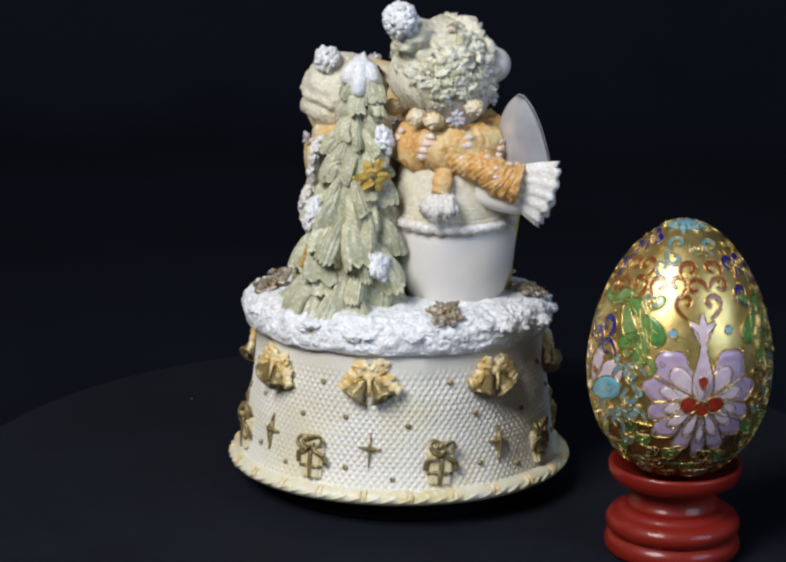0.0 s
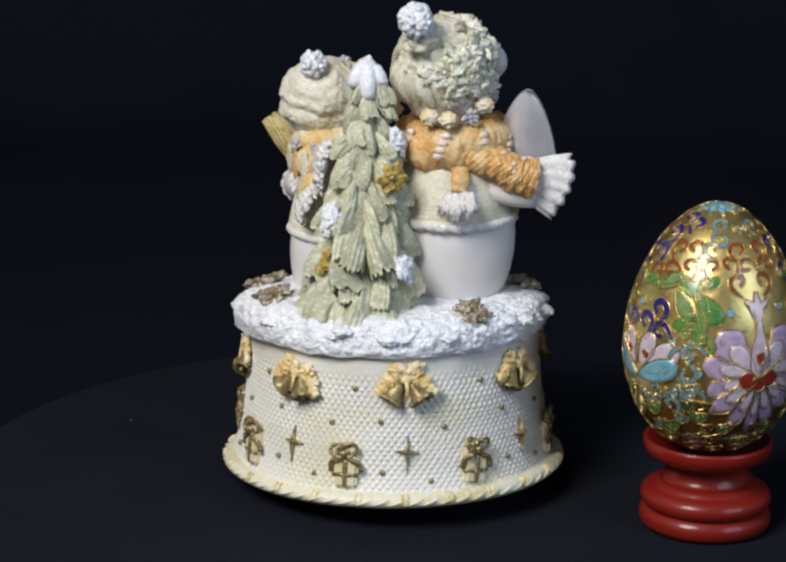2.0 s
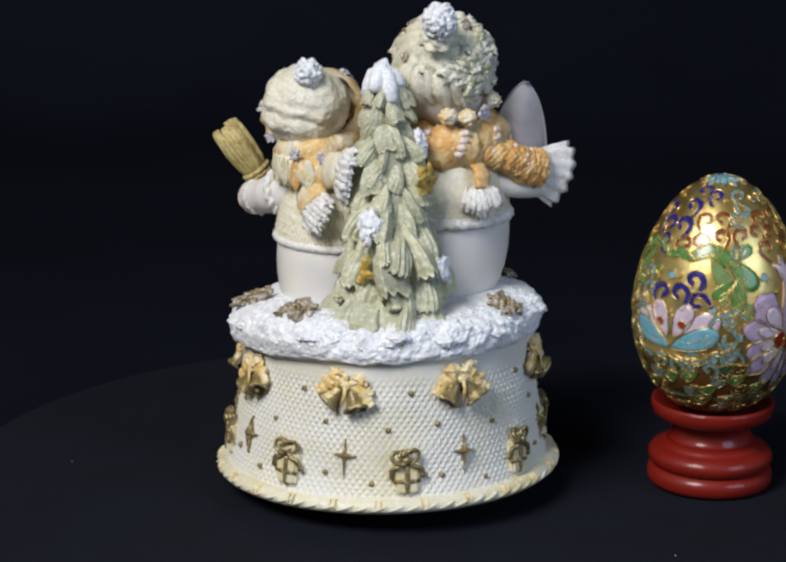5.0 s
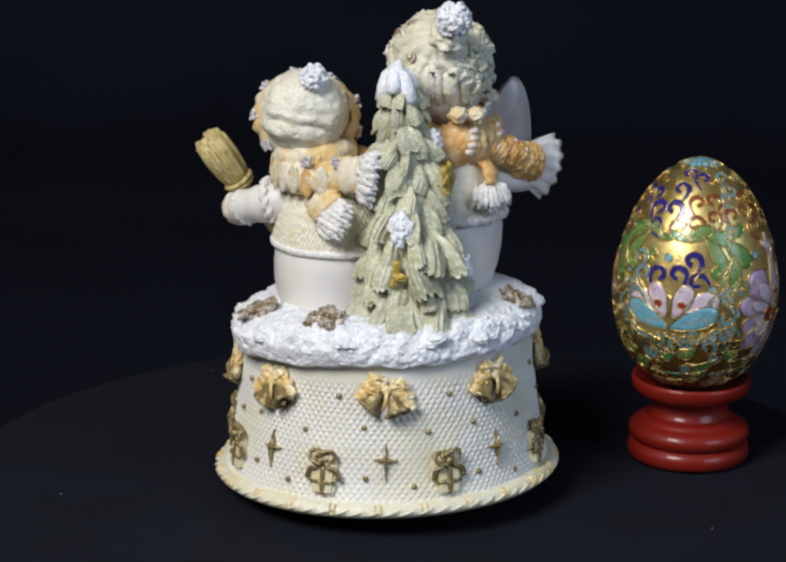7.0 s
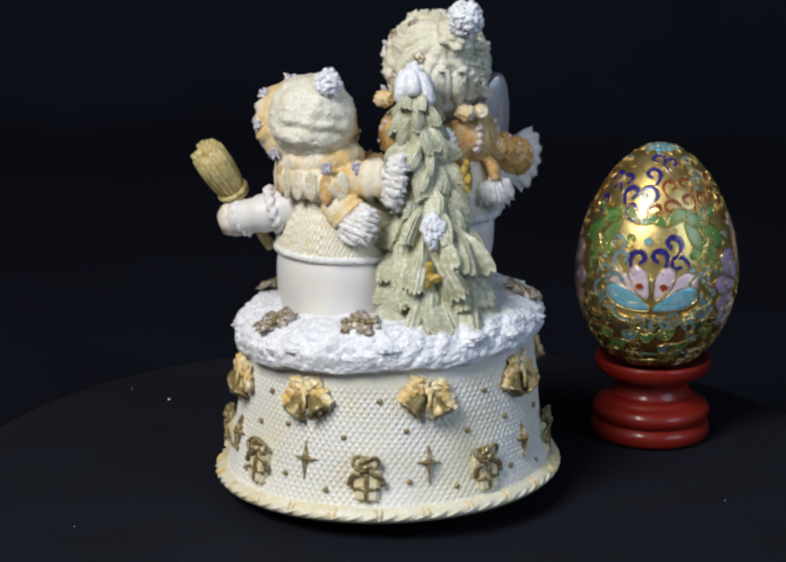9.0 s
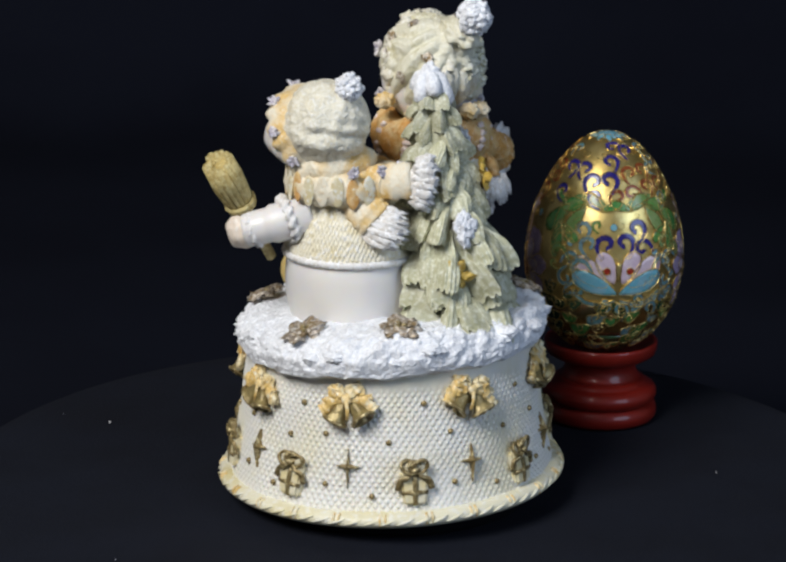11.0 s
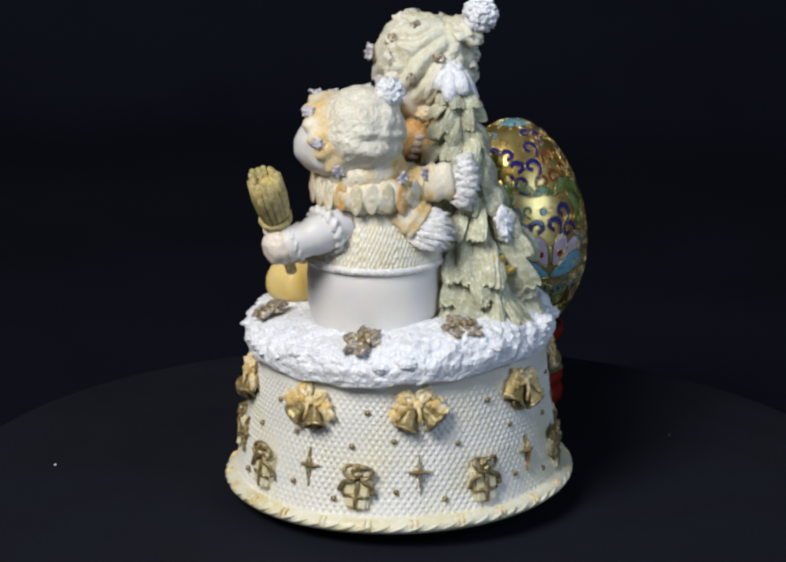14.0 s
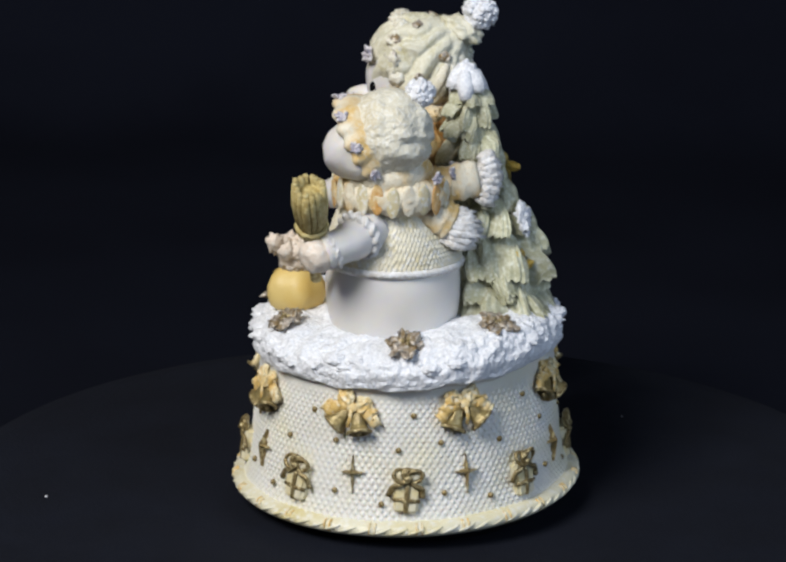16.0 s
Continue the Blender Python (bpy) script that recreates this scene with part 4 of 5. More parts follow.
    part("shovel_handle", tube([mid - upv * 0.0105, (0.0330, -0.0130, 0.0900), (0.0315, -0.0060, 0.0740), (0.0310, -0.0030, 0.0615)], 0.0016, 12), SACK, man, "pale golden shovel handle")
    # far arm
    part("arm", tube(curve_points([(0.0180, 0.0060, 0.0960), (0.0240, 0.0100, 0.0900), (0.0300, 0.0085, 0.0880)], 10), [0.0046] * 10 + [0.0025], 14), PEARL, man, "pearly white arm")


snowman_tall()


def snowman_small():
    ax = (-0.0098, 0.0108)
    body = [(0.0172, 0.0580), (0.0178, 0.0600), (0.0186, 0.0630), (0.0191, 0.0670), (0.0192, 0.0715), (0.0188, 0.0775), (0.0168, 0.0805)]
    man = part("snowman", lathe(body, 72, ax, lift=lambda a, s, r, z: (r * (1 + 0.008 * math.sin(3 * a + 50 * z)), z)), PEARL, BOX, "pearly snowman with cream bonnet and broom")
    vest = [(0.0165, 0.0762), (0.0193, 0.0772), (0.0193, 0.0792), (0.0189, 0.0816), (0.0182, 0.0850), (0.0170, 0.0890), (0.0152, 0.0930), (0.0128, 0.0965), (0.009, 0.099)]
    fine = [(np.interp(t, range(len(vest)), [v[0] for v in vest]), np.interp(t, range(len(vest)), [v[1] for v in vest])) for t in np.linspace(0, len(vest) - 1, 80)]
    part("vest", lathe(fine, 380, ax, lift=lambda a, s, r, z: (r + 0.0004 * math.cos(46 * a) * math.cos(2 * math.pi * z / 0.0026 + (math.pi if int(46 * a / math.pi) % 2 else 0)) , z)), VEST, man, "ivory basket-knit vest")
    part("vest_trim", ringed(ax, 0.0776, 0.0189, 0.0013, 0.9, bumps=40, amp=0.15, seed=5), FUR, man, "white rope trim")
    nc = (-0.0122, 0.0126)
    scarf = part("scarf", ringed(nc, 0.0985, 0.0122, 0.0050, 1.0, bumps=11, amp=0.06, seed=6, n=220, fine=0.05), AMBER, man, "amber and cream wool scarf")
    for k in range(24):
        a = math.radians(k * 15)
        part("stripe", moved(blob((0, 0, 0), (0.0019, 0.0044, 0.0004), 3, 0.06, 2, seed=k), aim((nc[0] + 0.0169 * math.cos(a), nc[1] + 0.0169 * math.sin(a), 0.0985 + 0.0004 * math.sin(k * 2.3)), (math.cos(a), math.sin(a), 0))), (CREAM, ORANGE, CREAM, AMBER)[k % 4], scarf)
    part("scarf_tail", tube(curve_points([(-0.0200, 0.0060, 0.0990), (-0.0228, -0.0010, 0.1008), (-0.0240, -0.0076, 0.1018)], 14), [0.0052 + 0.0003 * math.sin(i * 1.7) for i in range(15)], 20, 0.50, up=(-1, -0.2, 0.25), ripple=lambda q, a: 1 + 0.10 * noise.noise(Vector((q * 7, math.cos(a) * 2, math.sin(a) * 2)))), AMBER, man, "amber scarf end")
    fringe(man, (-0.0246, -0.0072, 0.1018), (-0.05, -1, -0.08), (-1, -0.1, 0.15), 0.0080, 0.0056, 0.0080, 14)
    part("scarf_tail", tube(curve_points([(-0.0225, 0.0085, 0.0965), (-0.0255, 0.0050, 0.0930), (-0.0262, 0.0020, 0.0905)], 12), [0.0056 + 0.0003 * math.sin(i * 1.9) for i in range(13)], 18, 0.42, up=(-1, 0, 0.4)), AMBER, man, "ivory scarf end")
    fringe(man, (-0.0262, 0.0050, 0.0900), (-0.15, -0.95, -0.22), (-1, 0, 0.4), 0.0125, 0.0046, 0.0058, 15)
    # arm, cuff and mitten with the broom
    part("arm", tube(curve_points([(-0.0180, 0.0225, 0.0895), (-0.0205, 0.0285, 0.0880), (-0.0212, 0.0350, 0.0862), (-0.0208, 0.0395, 0.0850)], 16), [0.0060] * 5 + [0.0056] * 4 + [0.0050] * 8, 18), PEARL, man, "pearly white arm")
    part("shoulder_trim", moved(ringed((0, 0), 0, 0.0058, 0.0014, 1.0, bumps=15, amp=0.28, seed=8, n=90, fine=0.06), aim((-0.0198, 0.0278, 0.0884), (-0.35, 0.9, -0.3))), FUR, man)
    cuff = part("cuff", moved(ringed((0, 0), 0, 0.0046, 0.0009, 1.0, bumps=12, amp=0.3, seed=9, n=90, fine=0.06), aim((-0.0208, 0.0372, 0.0854), (0.05, 0.9, -0.35))), FUR, man, "white fur cuff")
    part("mitten", blob((-0.0198, 0.0410, 0.0846), (0.0052, 0.0046, 0.0052), 4, 0.10, 1.8, seed=4), BLUSH, man, "pale cream mitten")
    # broom
    base, tip = Vector((-0.0174, 0.0410, 0.0904)), Vector((-0.0258, 0.0466, 0.1048))
    d = (tip - base).normalized()
    g, bristles = [], []
    rng = random.Random(3)
    sx = d.cross(Vector((0, 0, 1))).normalized()
    sy = d.cross(sx)
    g.append(tube([base, base + d * 0.006, base + d * 0.011, tip - d * 0.0015], [0.0026, 0.0039, 0.0042, 0.0040], 14))
    for k in range(44):
        a, q = rng.uniform(0, 6.28), rng.uniform(0.75, 1.0)
        s = sx * math.cos(a) + sy * math.sin(a)
        e = rng.uniform(-0.0012, 0.0016)
        bristles.append(tube([base + s * 0.0024 * q, base + d * 0.006 + s * 0.0040 * q, base + d * 0.011 + s * 0.0044 * q, tip + d * e + s * 0.0042 * q], [0.0007, 0.0008, 0.0009, 0.0008], 6))
    broom = part("broom_head", join(g), STRAW, man, "olive straw broom head")
    for q in bristles:
        part("bristle", q, STRAW, broom)
    for e in (0.0012, 0.0026):
        part("binding", moved(ringed((0, 0), 0, 0.0034 + e * 0.25, 0.0007, 1.0, bumps=12, amp=0.2, n=40), aim(base + d * e, d)), STRAW, broom)
    part("broom_handle", tube([base + d * 0.003, base - d * 0.008, base - d * 0.020], 0.0016, 10), STRAW, man)
    # head and bonnet
    face = Vector((0.52, 0.67, -0.52)).normalized()
    hd = Vector((-0.0126, 0.0203, 0.1140))
    head = part("head", blob((-0.0150, 0.0254, 0.1114), (0.0100, 0.0096, 0.0086), 4, 0.08, 1.6), PEARL, man, "pearly white round head")
    hc = Vector((-0.0178, 0.0174, 0.1158))
    vs, fs = ico(6)
    shape = []
    for v in vs:
        # a round flap lies over a rolled fold at the back
        back = max(0.0, v.dot(Vector((-0.80, -0.58, 0.10)))) ** 0.6
        h = v.z + 0.10 * noise.noise(v * 2.0) + 0.16 * v.dot(Vector((0.6, -0.8, 0)))
        k = back * (0.0007 * math.exp(-((h + 0.42) / 0.16) ** 2) - 0.0006 * math.exp(-((h + 0.16) / 0.06) ** 2) + 0.0005 * math.exp(-((h - 0.02) / 0.07) ** 2))
        k += 0.0009 * noise.noise(v * 2.6) + 0.0004 * noise.noise(v * 7) + 0.00022 * noise.noise(v * 22)
        shape.append(hc + Vector((v.x * 0.0128, v.y * 0.0122, v.z * 0.0122)) + v * k)
    hat = part("hat", (shape, fs), KNIT_CREAM, man, "cream knitted bonnet with folded back")
    part("scarf_fold", ringed((-0.0150, 0.0158), 0.1040, 0.0084, 0.0038, 1.0, bumps=9, amp=0.08, seed=9, n=200, fine=0.05, tilt_xy=(0.0, -0.0008)), AMBER, man, "upper fold of the amber scarf")
    part("pompom", fluffy((-0.0226, 0.0104, 0.1272), 0.0041, 6), SNOW, hat, "fluffy white pompom")
    side = Vector((face.y, -face.x, 0)).normalized()
    rise = side.cross(face)
    n, rows, v, f = 150, ((0.0112, -0.0062), (0.0126, -0.0050), (0.0138, -0.0030), (0.0146, -0.0006), (0.0148, 0.0010), (0.0140, 0.0018), (0.0122, 0.0010), (0.0092, -0.0004)), [], []
    for i, (r, h) in enumerate(rows):
        for j in range(n):
            a = 2 * math.pi * j / n
            fl = math.cos(15 * a + 1.5 * math.sin(2 * a)) * (0.3 if i < 2 else 0.75) - 0.5 * max(0.0, math.sin(a)) ** 3
            p = hd + face * (0.0022 + h + 0.0005 * fl) + (side * (1.08 * math.cos(a)) + rise * (0.95 * math.sin(a))) * (r + 0.00055 * fl)
            v.append(p)
    for i in range(len(rows) - 1):
        for j in range(n):
            k = (j + 1) % n
            f.append((i * n + j, i * n + k, (i + 1) * n + k, (i + 1) * n + j))
    part("hat_brim", (v, f), AMBER, hat, "ruffled amber bonnet brim")
    for k in range(9):
        a = 2 * math.pi * (k + 0.4) / 9
        o = side * (1.08 * math.cos(a)) + rise * (0.95 * math.sin(a))
        p = hd + face * 0.0016 + o * 0.0142
        rosette(man, p, o - face * 0.5, 0.0024, BLOSSOM, k + 40)
    for k, a in enumerate((195, 225, 250)):
        q = math.radians(a)
        rosette(man, (nc[0] + 0.0165 * math.cos(q), nc[1] + 0.0165 * math.sin(q), 0.1040), (math.cos(q), math.sin(q), 0.2), 0.0024, BLOSSOM, k + 60)


snowman_small()


def sack():
    c = Vector((0.0182, 0.0272, 0.0592))
    prof = [(0.0056, -0.001), (0.0076, 0.0006), (0.0084, 0.0032), (0.0083, 0.0062), (0.0070, 0.0092), (0.0048, 0.0110), (0.0030, 0.0118)]
    ob = part("toy_sack", lathe([(r, z + c.z) for r, z in prof], 60, (c.x, c.y), lift=lambda a, s, r, z: (r * (1 + 0.06 * math.sin(5 * a)), z)), SACK, BOX, "butter yellow sack tied at the neck")
    part("tie", ringed((c.x, c.y), c.z + 0.0117, 0.0038, 0.0011, 1, bumps=12, amp=0.2, n=40), BROWN_GOLD, ob)
    rng = random.Random(12)
    for k in range(20):
        a, t = 2 * math.pi * k * 0.382, (k + 0.5) / 20
        r = 0.0072 * math.sqrt(t)
        at = (c.x + r * math.cos(a), c.y + r * math.sin(a), c.z + 0.0148 + 0.0044 * t + rng.uniform(-0.0010, 0.0010))
        part("ruffle", blob(at, (0.0022, 0.0022, 0.0026), 3, 0.40, 1.7, seed=k, turb=True), BLUSH, ob, "blush cream gathered cloth")
    part("ruffle", blob((c.x, c.y, c.z + 0.0140), (0.0050, 0.0050, 0.0036), 3, 0.2, 2), BLUSH, ob)


sack()


# ---- the egg and its stand ----
STAND = tagged(empty("egg_stand", (*EGG_AT, 0)), label="turned red lacquer stand under the enamelled egg", category="stand")


def stand():
    base = [(0.004, 0.0), (0.0168, 0.0), (0.0180, 0.0006), (0.0187, 0.0018), (0.0188, 0.0034), (0.0184, 0.0048), (0.0174, 0.0058), (0.0168, 0.0062), (0.010, 0.0064)]
    part("foot_ring", lathe(base, 96), RED, STAND, "lower turned ring")
    ring = [(0.010, 0.0060), (0.0168, 0.0062), (0.0180, 0.0070), (0.0186, 0.0084), (0.0185, 0.0098), (0.0177, 0.0111), (0.0160, 0.0120), (0.0152, 0.0122), (0.0149, 0.0128), (0.0138, 0.0137), (0.008, 0.0142)]
    part("middle_ring", lathe(ring, 96), RED, STAND, "middle turned ring")
    part("neck", lathe([(0.006, 0.0132), (0.0136, 0.0135), (0.0122, 0.0150), (0.0115, 0.0170), (0.0117, 0.0190), (0.0128, 0.0206), (0.008, 0.0212)], 96), RED, STAND)
    cup = [(0.008, 0.0204), (0.0130, 0.0204), (0.0160, 0.0209), (0.0176, 0.0220), (0.0182, 0.0236), (0.0183, 0.0254), (0.0181, 0.0261), (0.0175, 0.0262), (0.0166, 0.0258), (0.0140, 0.0240), (0.008, 0.0222)]
    part("cup", lathe(cup, 96), RED, STAND, "cup that holds the egg")


stand()
EGG_LOW, EGG_TOP = 0.0252, 0.0970
EGG = tagged(empty("decorated_egg", (*EGG_AT, EGG_LOW)), label="gilt cloisonne egg with enamel scrolls and lotus flowers", category="egg")
EGG_H = EGG_TOP - EGG_LOW


def egg_r(u):
    """Radius at the share u of the height, 0 at the blunt foot."""
    u = min(1.0, max(0.0, u))
    c = 2 * u - 1
    return 0.0248 * math.sqrt(max(0.0, 1 - c * c)) * (1.0 - 0.135 * c - 0.02 * c * c) / 1.006


def egg_point(phi, u, lift=0.0):
    r, e = egg_r(u), 1e-3
    dr = (egg_r(min(1, u + e)) - egg_r(max(0, u - e))) / ((min(1, u + e) - max(0, u - e)) * EGG_H)
    c, s = math.cos(phi), math.sin(phi)
    n = Vector((c, s, -dr)).normalized()
    return Vector((r * c, r * s, u * EGG_H)) + n * lift, n


GILT = material("gilt_ground", (0.87, 0.69, 0.28), 0.34, metal=0.92, second=(0.68, 0.49, 0.15), spots=160, bump=0.10, bump_scale=1200)
part("shell", lathe([(max(0.0002, egg_r(0.5 - 0.5 * math.cos(math.pi * i / 80))), EGG_H * (0.5 - 0.5 * math.cos(math.pi * i / 80))) for i in range(81)], 128), GILT, EGG, "gilt metal ground of the egg")
WIRE = material("gold_wire", (0.78, 0.58, 0.22), 0.28, metal=0.92, second=(0.62, 0.42, 0.12), spots=600)
COBALT = material("cobalt_enamel", (0.016, 0.013, 0.13), 0.22, second=(0.03, 0.022, 0.20), spots=500, coat=0.5)
RUST = material("rust_enamel", (0.24, 0.062, 0.016), 0.24, second=(0.16, 0.035, 0.012), spots=500, coat=0.5)
TURQUOISE = material("turquoise_enamel", (0.13, 0.37, 0.46), 0.25, second=(0.22, 0.40, 0.48), spots=350, coat=0.5)
GREY_TEAL = material("grey_teal_enamel", (0.16, 0.27, 0.30), 0.28, second=(0.10, 0.22, 0.22), spots=350, coat=0.4)
LILAC = material("lilac_enamel", (0.37, 0.27, 0.41), 0.28, second=(0.46, 0.35, 0.47), spots=300, coat=0.4)
ROSE_WHITE = material("rose_white_enamel", (0.62, 0.52, 0.58), 0.26, second=(0.52, 0.40, 0.50), spots=300, coat=0.4)
PALE_GREEN = material("pale_green_enamel", (0.13, 0.23, 0.06), 0.26, second=(0.22, 0.30, 0.12), spots=300, coat=0.4)
LEAF_GREEN = material("leaf_green_enamel", (0.055, 0.20, 0.055), 0.25, second=(0.12, 0.26, 0.05), spots=350, coat=0.5)
DEEP_GREEN = material("deep_green_enamel", (0.030, 0.075, 0.030), 0.25, second=(0.05, 0.06, 0.02), spots=300, coat=0.5)
AMBER_GLAZE = material("amber_glaze", (0.12, 0.052, 0.010), 0.22, second=(0.05, 0.035, 0.012), spots=160, coat=0.5)
SCARLET = material("scarlet_enamel", (0.30, 0.030, 0.015), 0.24, second=(0.20, 0.015, 0.01), spots=400, coat=0.5)

US = [i / 400 for i in range(401)]
ARC = [0.0]
for i in range(400):
    ARC.append(ARC[-1] + math.hypot(egg_r(US[i + 1]) - egg_r(US[i]), EGG_H / 400))


def on_egg(deg, u0, x, y, lift):
    """The place x to the side of and y above a spot of the shell, along its surface."""
    u0 = (0.0023 + u0 * 0.0697) / EGG_H
    s = float(np.interp(u0, US, ARC)) + y
    u = float(np.interp(s, ARC, US))
    phi = math.radians(deg) + x / max(0.004, egg_r(u))
    return egg_point(phi, u, lift)[0]


PLACED = []


def wire_line(deg, u0, pts, r=0.00016, lift=0.00022, closed=False):
    return tube([on_egg(deg, u0, x, y, lift) for x, y in pts], r, 6, up=(0.3, 0.2, 1), closed=closed)


def patch(name, deg, u0, outline, mat, label="", lift=0.00020, wire=0.00017):
    """An enamel field with a gold wire round it."""
    cx, cy = sum(p[0] for p in outline) / len(outline), sum(p[1] for p in outline) / len(outline)
    PLACED.append((on_egg(deg, u0, cx, cy, 0), max(math.hypot(x - cx, y - cy) for x, y in outline)))
    n, v, f = len(outline), [], []
    for k in (1.0, 0.98, 0.7, 0.35):
        for x, y in outline:
            v.append(on_egg(deg, u0, cx + (x - cx) * k, cy + (y - cy) * k, lift if k < 1 else -0.0001))
    v.append(on_egg(deg, u0, cx, cy, lift))
    for r in range(3):
        for j in range(n):
            b = (j + 1) % n
            f.append((r * n + j, r * n + b, (r + 1) * n + b, (r + 1) * n + j))
    f += [(3 * n + j, 3 * n + (j + 1) % n, 4 * n) for j in range(n)]
    ob = part(name, (v, f), mat, EGG, label)
    if wire:
        part("wire", wire_line(deg, u0, outline, wire, lift + 0.00004, True), WIRE, ob)
    return ob


def hook_path(R, hand=1, rot=0, turns=1.0, stem=1.5, n=30):
    pts = []
    for i in range(n + 1):
        s = i / n
        if s < 0.28:
            q = s / 0.28
            x, y = -R * (0.35 + 0.65 * math.sin(q * math.pi / 2)), -stem * R * (1 - q)
        else:
            q = (s - 0.28) / 0.72
            a = math.pi - q * (1.45 * math.pi * turns)
            k = R * (1 - 0.62 * q)
            x, y = k * math.cos(a) - 0.12 * R * q, k * math.sin(a) + 0.15 * R * q
        x *= hand
        c, d = math.cos(math.radians(rot)), math.sin(math.radians(rot))
        pts.append((x * c - y * d, x * d + y * c))
    return pts


def scroll(deg, u0, R, mat, hand=1, rot=0, width=0.42, turns=1.0, stem=1.5, label=""):
    """A hooked scroll of enamel between two gold wires."""
    R *= 1.18
    pts = hook_path(R, hand, rot, turns, stem)
    PLACED.append((on_egg(deg, u0, 0, 0, 0), R * 1.3))
    n = len(pts)
    left, right = [], []
    for i, (x, y) in enumerate(pts):
        a, b = pts[max(0, i - 1)], pts[min(n - 1, i + 1)]
        dx, dy = b[0] - a[0], b[1] - a[1]
        d = math.hypot(dx, dy) or 1
        s = i / (n - 1)
        w = R * width * 0.98 * (0.30 + 0.75 * math.sin(math.pi * min(1, s * 0.75 + 0.12)) + (0.30 if s > 0.9 else 0)) * 0.62
        left.append((x - dy / d * w, y + dx / d * w))
        right.append((x + dy / d * w, y - dx / d * w))
    v, f = [], []
    for row, lift in ((left, 0.00018), (pts, 0.00026), (right, 0.00018)):
        v += [on_egg(deg, u0, x, y, lift) for x, y in row]
    for r in range(2):
        for i in range(n - 1):
            f.append((r * n + i, r * n + i + 1, (r + 1) * n + i + 1, (r + 1) * n + i))
    f = [tuple(reversed(x)) for x in f] if hand > 0 else f
    ob = part("scroll", (v, f), mat, EGG, label)
    part("wire", wire_line(deg, u0, left + right[::-1], 0.00015, 0.00022, True), WIRE, ob)
    return ob


def drop(angle, length, width, n=22, start=0.0, lobes=0, at=(0, 0), sharp=1.0):
    """The outline of a petal that points along angle."""
    pts = []
    for i in range(n):
        t = 2 * math.pi * i / n
        s = 0.5 - 0.5 * math.cos(t)
        w = math.sin(t) * width / 2 * (0.35 + 0.65 * s ** sharp) * (1 + (0.16 * math.cos(lobes * t) if lobes else 0))
        l = start + s * (length - start)
        c, d = math.cos(math.radians(angle)), math.sin(math.radians(angle))
        pts.append((at[0] + l * c - w * d, at[1] + l * d + w * c))
    return pts


def disc(r, at=(0, 0), n=14):
    return [(at[0] + r * math.cos(2 * math.pi * i / n), at[1] + r * math.sin(2 * math.pi * i / n)) for i in range(n)]


def lilac_flower(deg, u0):
    for ang, ln, w, lob in ((198, 0.0150, 0.0074, 5), (340, 0.0150, 0.0074, 5), (222, 0.0165, 0.0080, 6), (318, 0.0160, 0.0080, 6), (250, 0.0165, 0.0066, 5), (290, 0.0165, 0.0066, 5),
                            (168, 0.0165, 0.0085, 6), (10, 0.0165, 0.0085, 6), (134, 0.0168, 0.0125, 6), (48, 0.0165, 0.0125, 6), (270, 0.0185, 0.0050, 0)):
        patch("petal", deg, u0, drop(ang, ln, w, 30, 0.001, lob), LILAC, "lilac enamel petal", 0.00016 + 0.00002 * (ang % 7))
        inner = drop(ang, ln * 0.70, w * 0.54, 18, 0.002)
        patch("petal_heart", deg, u0, inner, ROSE_WHITE, "rose-white enamel heart", 0.00034, 0.00012)
    vase = [(0.0, -0.0012), (0.0018, 0.0002), (0.0029, 0.0030), (0.0029, 0.0060), (0.0020, 0.0092), (0.0011, 0.0124), (0.0008, 0.0155), (0.0014, 0.0180), (0.0036, 0.0200), (0.0032, 0.0212), (0.0010, 0.0202),
            (0.0004, 0.0232), (-0.0004, 0.0232), (-0.0010, 0.0202), (-0.0034, 0.0214), (-0.0036, 0.0202), (-0.0014, 0.0180), (-0.0008, 0.0155), (-0.0011, 0.0124), (-0.0020, 0.0092), (-0.0029, 0.0060), (-0.0029, 0.0030), (-0.0018, 0.0002)]
    patch("petal", deg, u0, vase, ROSE_WHITE, "pale vase-shaped centre petal", 0.00042)
    patch("seed", deg, u0, drop(90, 0.0036, 0.0030, 14, 0, 0, (0, 0.0030)), SCARLET, "scarlet drop", 0.00060)
    for x, y, r in ((-0.0033, -0.0012, 0.0024), (0.0033, -0.0012, 0.0024), (0.0, -0.0022, 0.0022)):
        patch("seed", deg, u0, disc(r, (x, y)), SCARLET, "scarlet enamel boss", 0.00055)


